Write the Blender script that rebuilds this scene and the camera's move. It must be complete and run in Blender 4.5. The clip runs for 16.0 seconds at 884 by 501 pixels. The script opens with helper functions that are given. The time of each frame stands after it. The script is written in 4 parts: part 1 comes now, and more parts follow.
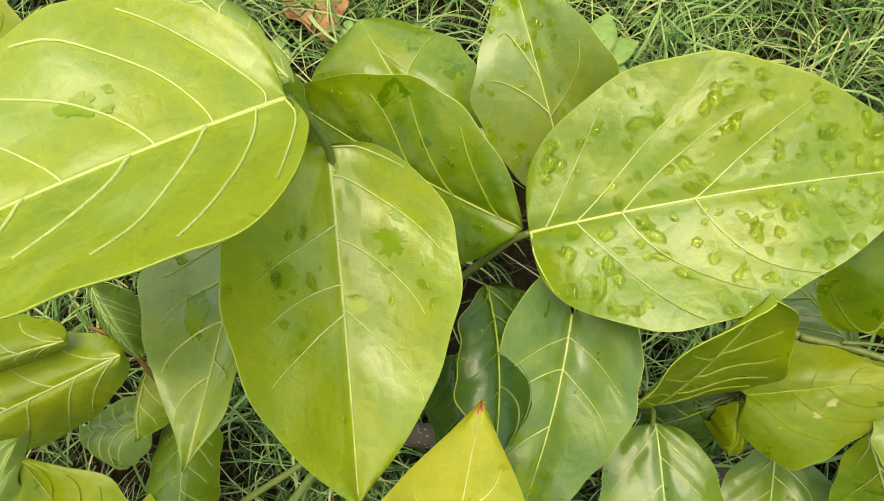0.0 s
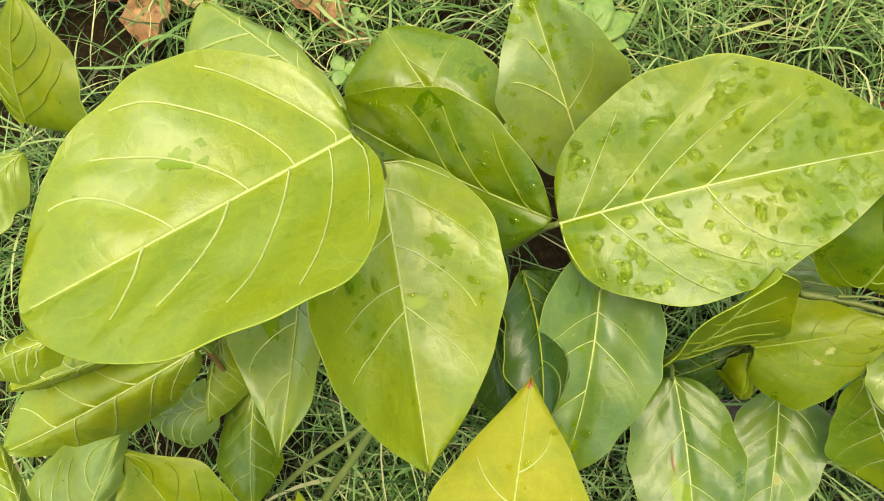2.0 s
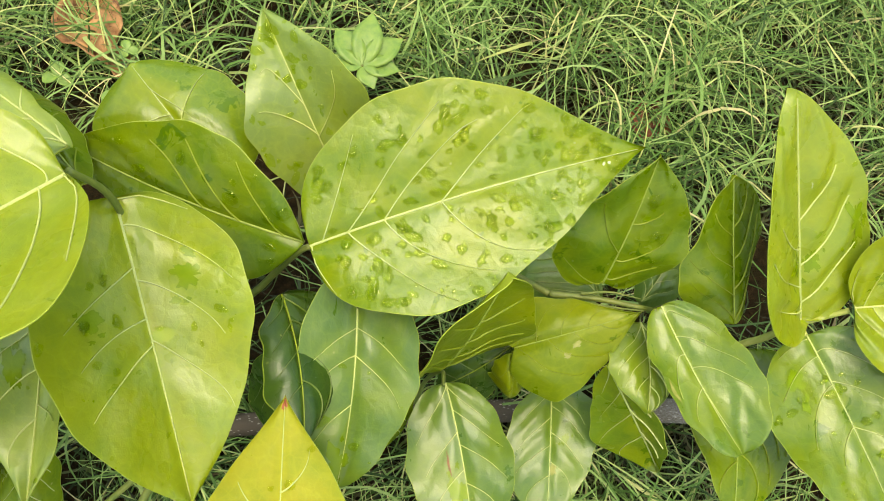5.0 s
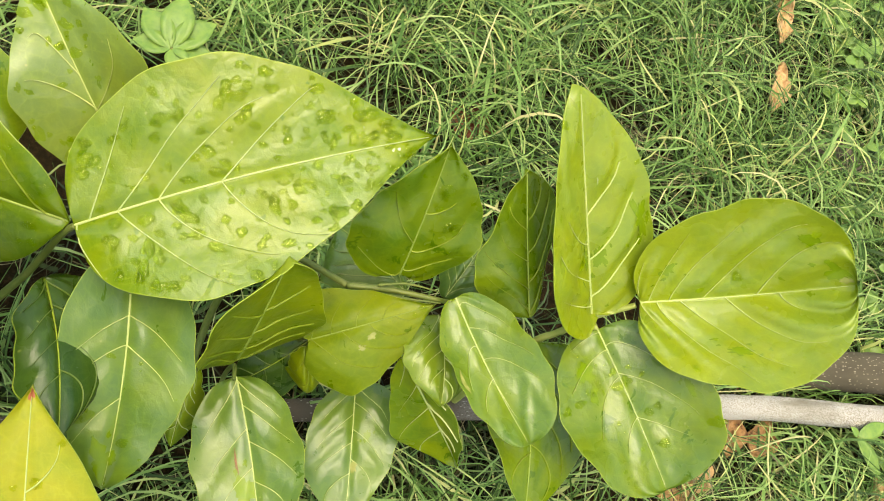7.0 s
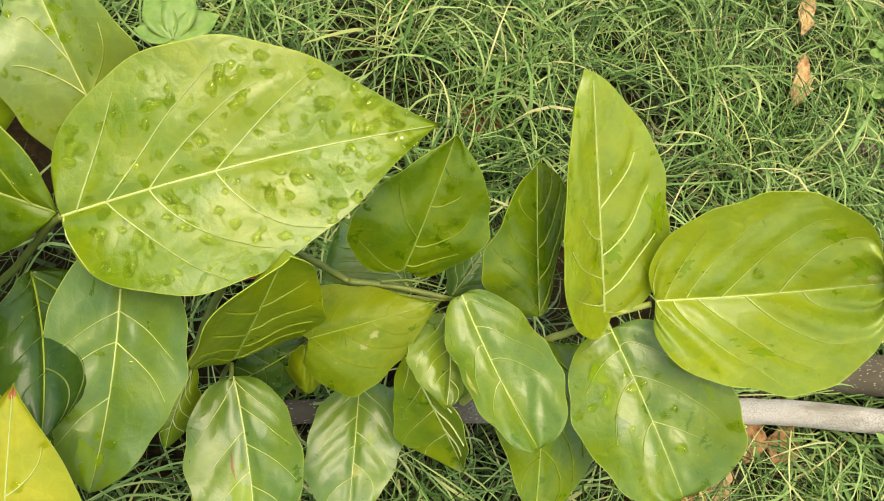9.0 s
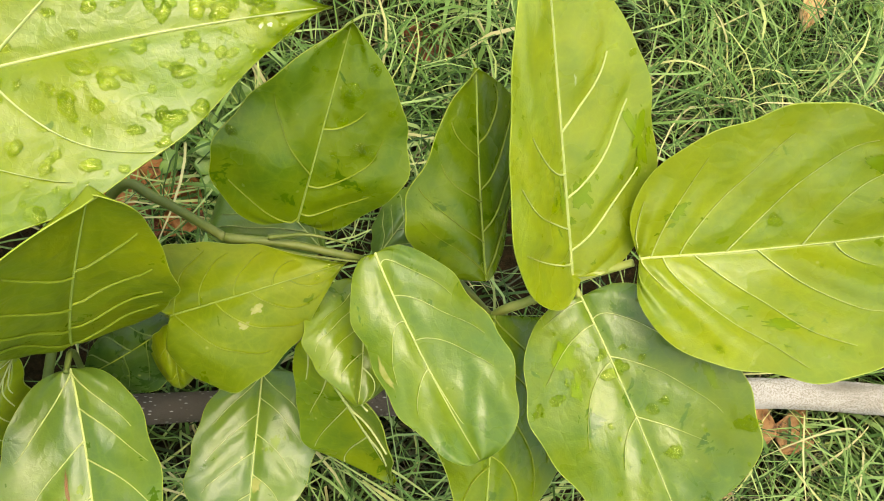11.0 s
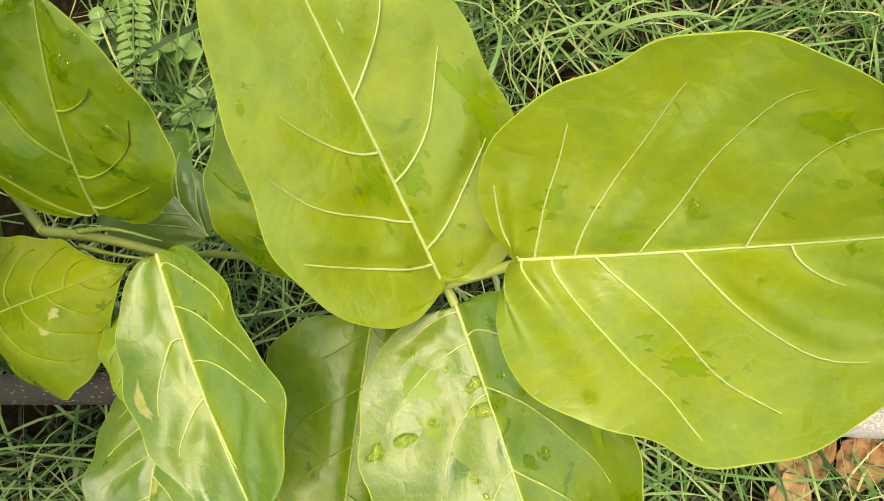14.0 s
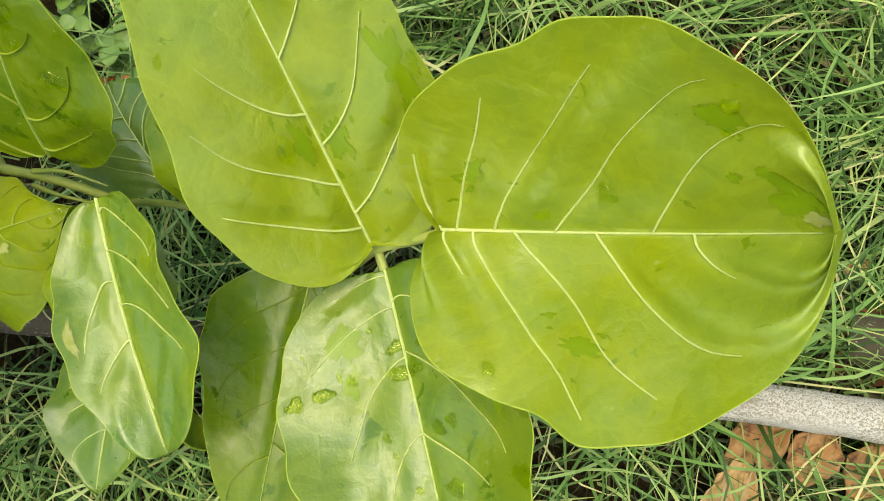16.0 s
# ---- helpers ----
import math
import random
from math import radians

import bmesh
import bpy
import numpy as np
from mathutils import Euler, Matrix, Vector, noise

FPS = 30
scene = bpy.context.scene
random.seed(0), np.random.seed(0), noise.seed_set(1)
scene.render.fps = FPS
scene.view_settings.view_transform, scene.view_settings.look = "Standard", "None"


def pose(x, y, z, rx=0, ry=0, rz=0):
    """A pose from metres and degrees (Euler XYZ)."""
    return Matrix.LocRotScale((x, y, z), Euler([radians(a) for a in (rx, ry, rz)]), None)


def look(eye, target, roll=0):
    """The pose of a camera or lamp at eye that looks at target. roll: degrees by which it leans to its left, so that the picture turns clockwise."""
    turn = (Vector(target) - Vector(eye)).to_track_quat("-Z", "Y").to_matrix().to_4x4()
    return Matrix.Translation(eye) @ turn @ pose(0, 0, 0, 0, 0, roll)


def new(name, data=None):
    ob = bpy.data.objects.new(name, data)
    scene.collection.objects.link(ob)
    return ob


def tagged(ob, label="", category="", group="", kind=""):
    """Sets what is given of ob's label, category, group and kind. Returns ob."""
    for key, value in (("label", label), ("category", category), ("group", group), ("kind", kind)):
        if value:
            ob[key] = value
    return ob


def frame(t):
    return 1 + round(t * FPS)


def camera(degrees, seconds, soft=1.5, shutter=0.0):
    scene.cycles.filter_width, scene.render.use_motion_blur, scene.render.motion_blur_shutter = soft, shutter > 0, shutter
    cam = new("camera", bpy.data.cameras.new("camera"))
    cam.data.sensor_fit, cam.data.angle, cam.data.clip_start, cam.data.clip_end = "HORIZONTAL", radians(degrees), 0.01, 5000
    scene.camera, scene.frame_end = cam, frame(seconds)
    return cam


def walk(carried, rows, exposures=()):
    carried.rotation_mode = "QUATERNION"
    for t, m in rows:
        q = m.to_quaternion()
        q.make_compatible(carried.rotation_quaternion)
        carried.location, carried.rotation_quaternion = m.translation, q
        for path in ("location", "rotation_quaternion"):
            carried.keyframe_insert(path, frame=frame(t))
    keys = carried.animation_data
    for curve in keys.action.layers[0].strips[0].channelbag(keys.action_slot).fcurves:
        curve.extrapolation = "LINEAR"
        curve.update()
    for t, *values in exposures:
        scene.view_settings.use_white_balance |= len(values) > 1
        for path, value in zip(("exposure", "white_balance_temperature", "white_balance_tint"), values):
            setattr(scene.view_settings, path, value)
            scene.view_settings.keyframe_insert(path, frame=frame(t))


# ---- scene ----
cam = camera(57.56, 16.0, soft=1.0)
PATH = [
    (0, 0.0499, -0.1280, 0.6357, 19.16, 2.83, 14.20),
    (0.5, 0.0412, -0.1214, 0.6721, 18.26, 2.98, 13.49),
    (1, 0.0388, -0.1356, 0.6818, 17.52, 2.71, 12.64),
    (1.5, 0.0301, -0.1282, 0.6866, 15.21, 2.90, 11.59),
    (2, 0.0212, -0.1189, 0.6917, 14.43, 3.06, 10.15),
    (2.5, 0.0240, -0.1239, 0.6921, 14.85, 1.95, 9.57),
    (3, 0.0417, -0.1252, 0.6969, 15.29, 0.09, 7.43),
    (3.5, 0.0510, -0.1189, 0.7059, 15.22, -2.54, 5.92),
    (4, 0.0604, -0.1145, 0.7092, 15.70, -4.14, 4.41),
    (4.2, 0.0632, -0.1086, 0.7102, 15.39, -4.18, 3.80),
    (6.3, 0.1054, -0.1321, 0.7016, 17.63, -12.78, 1.91),
    (6.5, 0.1102, -0.1279, 0.7014, 17.19, -14.15, 2.08),
    (7, 0.1222, -0.1254, 0.7000, 17.36, -15.42, 1.50),
    (7.5, 0.1216, -0.1240, 0.7090, 17.18, -14.90, 1.38),
    (8, 0.1155, -0.1256, 0.6988, 17.22, -15.98, 2.35),
    (8.2, 0.1199, -0.1332, 0.7002, 18.09, -15.22, 1.74),
    (10.3, 0.1677, -0.1014, 0.6108, 16.03, -14.19, 2.25),
    (10.5, 0.1800, -0.1046, 0.6011, 16.78, -14.50, 1.28),
    (11, 0.2001, -0.0957, 0.5664, 15.79, -14.86, 0.91),
    (11.5, 0.2238, -0.0700, 0.5481, 13.70, -16.36, 1.26),
    (12, 0.2566, -0.0660, 0.5466, 13.04, -16.54, 0.59),
    (12.5, 0.2829, -0.0668, 0.5373, 13.48, -16.02, -0.47),
    (13, 0.3088, -0.0644, 0.5218, 12.91, -12.75, -1.28),
    (13.5, 0.3203, -0.0496, 0.5132, 10.52, -7.20, 1.17),
    (14, 0.3878, -0.0403, 0.5111, 10.69, 4.37, 5.73),
    (14.5, 0.4000, -0.0311, 0.5051, 8.80, 5.45, 5.91),
    (15, 0.4399, -0.0319, 0.5206, 9.21, 8.06, 6.59),
    (15.5, 0.4408, -0.0373, 0.5128, 9.13, 7.17, 9.07),
    (16, 0.4302, -0.0337, 0.5122, 8.48, 6.56, 10.36),
]
walk(cam, [(t, pose(x, y, z, rx, ry, rz)) for t, x, y, z, rx, ry, rz in PATH], [(0.0, 1.58, 8000.0, 3.0), (4.0, 1.64, 8000.0, 3.0), (7.0, 1.70, 8000.0, 3.0), (8.0, 1.58, 8000.0, 4.0), (10.5, 1.64, 8000.0, 4.0),
     (11.5, 1.70, 8100.0, 5.0), (13.0, 1.56, 8000.0, 3.0), (14.0, 1.66, 8100.0, 6.0), (14.5, 1.60, 8100.0, 6.0), (15.0, 1.52, 8000.0, 3.0), (15.5, 1.58, 7900.0, 0.0), (16.0, 1.50, 7800.0, -2.0)])

# ---- light: bright overcast sky ----
world = bpy.data.worlds.new("sky")
scene.world = world
world.use_nodes = True
wn = world.node_tree
sky = wn.nodes.new("ShaderNodeTexSky")
sky.sky_type, sky.sun_disc = "NISHITA", False
sky.sun_elevation, sky.sun_rotation = radians(84), radians(200)
sky.air_density, sky.dust_density, sky.ozone_density = 1.0, 3.5, 0.6
wn.links.new(sky.outputs[0], wn.nodes["Background"].inputs[0])
wn.nodes["Background"].inputs[1].default_value = 0.152
sun_data = bpy.data.lights.new("sun", "SUN")
sun_data.energy, sun_data.angle, sun_data.color = 0.55, radians(40), (1.0, 0.99, 0.98)
sun = new("sun", sun_data)
sun.matrix_world = look((-0.5, 1.0, 5), (0, 0, 0))


# ---- materials ----
def material(name):
    m = bpy.data.materials.new(name)
    m.use_nodes = True
    t = m.node_tree
    b = t.nodes["Principled BSDF"]

    def add(kind, **inputs):
        n = t.nodes.new(kind)
        for k, v in inputs.items():
            n.inputs[k.replace("_", " ")].default_value = v
        return n
    return m, t, b, add


def mix_rgb(t, fac, a, b):
    n = t.nodes.new("ShaderNodeMix")
    n.data_type = "RGBA"
    for i, v in ((0, fac), (6, a), (7, b)):
        if isinstance(v, (int, float)):
            n.inputs[i].default_value = v
        elif isinstance(v, tuple):
            n.inputs[i].default_value = (*v, 1)
        else:
            t.links.new(v, n.inputs[i])
    return n.outputs[2]


def ramp(t, src, lo, hi):
    n = t.nodes.new("ShaderNodeMapRange")
    n.inputs[1].default_value, n.inputs[2].default_value = lo, hi
    t.links.new(src, n.inputs[0])
    return n.outputs[0]


def leaf_material(name, green, yellow, rough, wet, gloss=0.5):
    """A leaf blade: two greens in soft patches, paler beside the veins, fine cells, pale specks and wet stains, thin
    enough to let light through. Reads the blade's own coordinates (along, across) and how near a vein is."""
    m, t, b, add = material(name)
    info = add("ShaderNodeObjectInfo")
    own = add("ShaderNodeAttribute")
    own.attribute_name = "blade_place"
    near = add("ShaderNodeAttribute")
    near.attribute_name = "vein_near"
    spread = add("ShaderNodeMath")
    spread.operation = "MULTIPLY"
    spread.inputs[1].default_value = 3.0
    t.links.new(info.outputs["Random"], spread.inputs[0])
    shift = add("ShaderNodeVectorMath")
    shift.operation = "ADD"
    t.links.new(own.outputs["Vector"], shift.inputs[0])
    t.links.new(spread.outputs[0], shift.inputs[1])

    def noise_at(scale, detail=3.0, rough_=0.55, warp=0.0):
        n = add("ShaderNodeTexNoise", Scale=scale, Detail=detail, Roughness=rough_, Distortion=warp)
        t.links.new(shift.outputs[0], n.inputs["Vector"])
        return n.outputs[0]

    def times(a, k):
        n = add("ShaderNodeMath")
        n.operation = "MULTIPLY"
        t.links.new(a, n.inputs[0])
        if isinstance(k, float):
            n.inputs[1].default_value = k
        else:
            t.links.new(k, n.inputs[1])
        return n.outputs[0]

    def plus(a, c_):
        n = add("ShaderNodeMath")
        t.links.new(a, n.inputs[0])
        t.links.new(c_, n.inputs[1])
        return n.outputs[0]

    patches = ramp(t, noise_at(26, 3.0, 0.5, 0.4), 0.41, 0.59)
    c = mix_rgb(t, patches, green, yellow)
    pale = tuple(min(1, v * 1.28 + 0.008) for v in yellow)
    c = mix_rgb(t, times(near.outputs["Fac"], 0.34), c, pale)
    c = mix_rgb(t, times(ramp(t, noise_at(150, 3.0, 0.6), 0.56, 0.78), 0.55), c, pale)
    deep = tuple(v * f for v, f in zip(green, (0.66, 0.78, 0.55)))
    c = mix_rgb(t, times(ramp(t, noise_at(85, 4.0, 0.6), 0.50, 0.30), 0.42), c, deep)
    net = add("ShaderNodeTexVoronoi", Scale=330.0)
    net.feature = "DISTANCE_TO_EDGE"
    t.links.new(shift.outputs[0], net.inputs["Vector"])
    cells = ramp(t, net.outputs["Distance"], 0.07, 0.0)
    c = mix_rgb(t, times(cells, 0.14), c, pale)
    ladder = add("ShaderNodeTexVoronoi", Scale=105.0)
    ladder.feature = "DISTANCE_TO_EDGE"
    bent = add("ShaderNodeVectorMath")
    bent.operation = "MULTIPLY_ADD"
    wob = add("ShaderNodeTexNoise", Scale=70.0, Detail=2.0)
    t.links.new(shift.outputs[0], wob.inputs["Vector"])
    t.links.new(wob.outputs["Color"], bent.inputs[0])
    bent.inputs[1].default_value = (0.007, 0.007, 0.0)
    t.links.new(shift.outputs[0], bent.inputs[2])
    t.links.new(bent.outputs[0], ladder.inputs["Vector"])
    rungs = ramp(t, ladder.outputs["Distance"], 0.075, 0.0)
    c = mix_rgb(t, times(rungs, 0.20), c, pale)
    cushion = ramp(t, ladder.outputs["Distance"], 0.0, 0.30)
    specks = add("ShaderNodeTexVoronoi", Scale=120.0)
    t.links.new(shift.outputs[0], specks.inputs["Vector"])
    some = ramp(t, noise_at(60, 2.0), 0.52, 0.60)
    c = mix_rgb(t, times(times(ramp(t, specks.outputs["Distance"], 0.12, 0.05), some), 0.7), c, (0.36, 0.39, 0.10))
    stain = plus(noise_at(62, 4.0, 0.68, 0.5), times(near.outputs["Fac"], 0.035))
    wetmask = ramp(t, stain, 0.635 - wet, 0.655 - wet)
    c = mix_rgb(t, wetmask, c, tuple(v * f for v, f in zip(green, (0.70, 0.80, 0.25))))
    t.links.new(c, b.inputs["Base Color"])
    skin = t.nodes.new("ShaderNodeMapRange")
    skin.inputs[3].default_value, skin.inputs[4].default_value = rough + 0.06, rough - 0.08
    t.links.new(noise_at(34, 3.0), skin.inputs[0])
    r = t.nodes.new("ShaderNodeMapRange")
    t.links.new(skin.outputs[0], r.inputs[3])
    r.inputs[4].default_value = 0.14
    t.links.new(wetmask, r.inputs[0])
    t.links.new(r.outputs[0], b.inputs["Roughness"])
    b.inputs["IOR"].default_value = 1.5
    b.inputs["Specular IOR Level"].default_value = gloss
    last = None
    for height, strength, depth in ((noise_at(900, 3.0), 0.12, 0.0005), (cells, 0.10, 0.0003),
                                    (cushion, 0.14, 0.0010), (noise_at(120, 3.0, 0.62), 0.24, 0.0012), (noise_at(42, 2.0), 0.5, 0.0026)):
        bump = add("ShaderNodeBump", Strength=strength, Distance=depth)
        t.links.new(height, bump.inputs["Height"])
        if last is not None:
            t.links.new(last, bump.inputs["Normal"])
        last = bump.outputs[0]
    t.links.new(last, b.inputs["Normal"])
    thin = add("ShaderNodeBsdfTranslucent")
    t.links.new(mix_rgb(t, 0.6, c, yellow), thin.inputs[0])
    mx = add("ShaderNodeMixShader", Fac=0.30)
    t.links.new(b.outputs[0], mx.inputs[1])
    t.links.new(thin.outputs[0], mx.inputs[2])
    t.links.new(mx.outputs[0], t.nodes["Material Output"].inputs[0])
    return m


def plain_material(name, colour, second, rough, scale=60.0, bump_depth=0.001, spec=0.4, detail=5.0):
    m, t, b, add = material(name)
    tc = add("ShaderNodeTexCoord")
    n = add("ShaderNodeTexNoise", Scale=scale, Detail=detail, Roughness=0.65)
    t.links.new(tc.outputs["Object"], n.inputs["Vector"])
    t.links.new(mix_rgb(t, ramp(t, n.outputs[0], 0.35, 0.65), colour, second), b.inputs["Base Color"])
    b.inputs["Roughness"].default_value = rough
    b.inputs["Specular IOR Level"].default_value = spec
    bp = add("ShaderNodeBump", Strength=0.5, Distance=bump_depth)
    t.links.new(n.outputs[0], bp.inputs["Height"])
    t.links.new(bp.outputs[0], b.inputs["Normal"])
    return m


LEAF_MATS = {
    "pale": leaf_material("leaf_pale", (0.215, 0.300, 0.024), (0.250, 0.310, 0.010), 0.29, -0.04, 0.64),
    "mid": leaf_material("leaf_mid", (0.124, 0.212, 0.012), (0.195, 0.258, 0.006), 0.27, 0.0, 0.60),
    "wet": leaf_material("leaf_wet", (0.136, 0.222, 0.008), (0.192, 0.254, 0.004), 0.26, -0.03, 0.56),
    "fresh": leaf_material("leaf_fresh", (0.110, 0.198, 0.018), (0.164, 0.236, 0.009), 0.29, 0.0, 0.66),
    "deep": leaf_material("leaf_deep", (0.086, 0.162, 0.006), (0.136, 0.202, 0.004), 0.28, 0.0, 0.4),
    # Dark kind: shade in folds and under other leaves is put into the green.
    "dark": leaf_material("leaf_dark_shade", (0.024, 0.066, 0.008), (0.044, 0.092, 0.007), 0.28, 0.0, 0.45),
    "grey": leaf_material("leaf_grey", (0.092, 0.178, 0.030), (0.134, 0.215, 0.016), 0.32, -0.02, 0.68),
    "olive": leaf_material("leaf_olive", (0.138, 0.202, 0.006), (0.196, 0.240, 0.005), 0.32, -0.03, 0.32),
    "silver": leaf_material("leaf_silver", (0.195, 0.285, 0.060), (0.245, 0.322, 0.040), 0.32, -0.05, 0.75),
    "young": leaf_material("leaf_young", (0.262, 0.305, 0.012), (0.325, 0.320, 0.012), 0.36, -0.08, 0.4),
}
VEIN = plain_material("vein_yellow", (0.36, 0.425, 0.125), (0.42, 0.465, 0.155), 0.45, 200, 0.0003)
EDGE = plain_material("leaf_edge", (0.21, 0.29, 0.022), (0.27, 0.32, 0.03), 0.45, 150, 0.0003)
VEIN_DIM = plain_material("vein_green", (0.215, 0.290, 0.045), (0.25, 0.32, 0.055), 0.45, 200, 0.0003, 0.3)
VEIN_FAINT = plain_material("vein_faint", (0.155, 0.212, 0.013), (0.185, 0.235, 0.016), 0.45, 200, 0.0003, 0.3)
PETIOLE = plain_material("petiole_yellow", (0.235, 0.285, 0.055), (0.30, 0.32, 0.075), 0.45, 120, 0.0004)
# Veins of the shade-darkened leaves, dimmed to match.
VEIN_SHADE = plain_material("vein_shade", (0.070, 0.120, 0.016), (0.095, 0.145, 0.02), 0.45, 200, 0.0003, 0.3)
STALK = plain_material("red_stalk", (0.20, 0.09, 0.03), (0.16, 0.11, 0.03), 0.5, 120, 0.0005, 0.3)
STEM = plain_material("green_stem", (0.095, 0.138, 0.022), (0.140, 0.165, 0.032), 0.5, 120, 0.0008)
TIP = plain_material("red_brown_tip", (0.32, 0.10, 0.04), (0.24, 0.06, 0.03), 0.5, 200, 0.0004)


MARK_MATS = {
    "scar": plain_material("scar_brown", (0.20, 0.07, 0.02), (0.13, 0.09, 0.02), 0.55, 300, 0.0005),
    "tan": plain_material("spot_tan", (0.26, 0.265, 0.075), (0.20, 0.225, 0.035), 0.5, 300, 0.0004),
    "yellow": plain_material("stain_yellow", (0.240, 0.305, 0.020), (0.225, 0.310, 0.025), 0.40, 90, 0.0004),
    "wet": plain_material("wet_green", (0.116, 0.190, 0.005), (0.142, 0.212, 0.006), 0.26, 120, 0.0004, 0.25),
    "white": plain_material("fleck_pale", (0.45, 0.50, 0.25), (0.30, 0.36, 0.12), 0.5, 400, 0.0004),
    "red": TIP,
}


def water_material():
    m, t, b, add = material("water")
    t.nodes.remove(b)
    g = add("ShaderNodeBsdfGlass", Roughness=0.0, IOR=1.33)
    g.inputs[0].default_value = (0.88, 0.94, 0.46, 1)
    t.links.new(g.outputs[0], t.nodes["Material Output"].inputs[0])
    return m


WATER = water_material()


# ---- builders ----
def mesh_object(name, verts, faces, mats, mat_index=None, smooth=True, parent=None):
    me = bpy.data.meshes.new(name)
    me.from_pydata([tuple(v) for v in verts], [], [tuple(f) for f in faces])
    for m in mats:
        me.materials.append(m)
    if mat_index is not None:
        me.polygons.foreach_set("material_index", mat_index)
    me.polygons.foreach_set("use_smooth", [smooth] * len(me.polygons))
    me.update()
    ob = new(name, me)
    if parent is not None:
        ob.parent = parent
    return ob


def tube(points, radii, sides=8):
    """Vertices and faces of a round, tapering rod along points, with closed ends."""
    pts = [Vector(p) for p in points]
    verts, faces = [], []
    for i, p in enumerate(pts):
        d = (pts[min(i + 1, len(pts) - 1)] - pts[max(i - 1, 0)]).normalized()
        a = d.cross(Vector((0.13, 0.21, 0.97))).normalized()
        b = d.cross(a)
        for k in range(sides):
            w = 2 * math.pi * k / sides
            verts.append(p + (a * math.cos(w) + b * math.sin(w)) * radii[i])
    for i in range(len(pts) - 1):
        for k in range(sides):
            j = (k + 1) % sides
            faces.append((i * sides + k, i * sides + j, (i + 1) * sides + j, (i + 1) * sides + k))
    faces.append(tuple(range(sides))[::-1])
    faces.append(tuple((len(pts) - 1) * sides + k for k in range(sides)))
    return verts, faces


def smooth_line(points, n):
    """n points on a smooth line through the given ones."""
    p = [np.array(q, float) for q in points]
    p = [2 * p[0] - p[1]] + p + [2 * p[-1] - p[-2]]
    out = []
    for i in range(n):
        u = i / (n - 1) * (len(p) - 3)
        k = min(int(u), len(p) - 4)
        f = u - k
        a, b, c, d = p[k:k + 4]
        out.append(0.5 * (2 * b + (c - a) * f + (2 * a - 5 * b + 4 * c - d) * f * f + (3 * b - a - 3 * c + d) * f ** 3))
    return out


def drop_mesh(seed):
    """A flat, uneven bead of water, one unit in radius."""
    r = random.Random(seed)
    stretch, lob, off = r.uniform(1.0, 1.9), r.uniform(0.25, 0.75), r.uniform(0, 50)
    rings, k, verts, faces = 5, 18, [], []
    for i in range(rings):
        e = i / rings * math.pi / 2
        for j in range(k):
            w = 2 * math.pi * j / k
            q = math.cos(e) * (1 + lob * noise.noise(Vector((math.cos(w) * 1.1, math.sin(w) * 1.1, off))) + 0.4 * lob * noise.noise(Vector((math.cos(w) * 2.3, math.sin(w) * 2.3, off))))
            verts.append((q * math.cos(w) * stretch, q * math.sin(w), 0.50 * math.sin(e)))
    verts.append((0, 0, 0.50))
    for i in range(rings - 1):
        for j in range(k):
            j2 = (j + 1) % k
            faces.append((i * k + j, i * k + j2, (i + 1) * k + j2, (i + 1) * k + j))
    for j in range(k):
        faces.append(((rings - 1) * k + j, (rings - 1) * k + (j + 1) % k, rings * k))
    me = bpy.data.meshes.new("water_drop")
    me.from_pydata(verts, [], faces)
    me.materials.append(WATER)
    me.polygons.foreach_set("use_smooth", [True] * len(me.polygons))
    me.update()
    return me


DROPS = [drop_mesh(i) for i in range(24)]
sapling = tagged(new("sapling"), "leafy green sapling with broad wet leaves over grass", "plant")
LEAF_LABEL = {
    "pale": "pale yellow-green broad leaf blade", "fresh": "fresh mid-green leaf blade with a cool sheen", "mid": "fresh green leaf blade with yellowish patches",
    "wet": "bright green leaf blade wet with rain", "deep": "deep green shaded leaf blade", "dark": "dark green folded leaf blade with shade put into its colour", "silver": "silvery pale green leaf blade",
    "grey": "grey-green leaf blade", "olive": "olive yellow-green leaf blade", "young": "yellow young leaf blade with a reddish tip",
}
leaf_count = 0


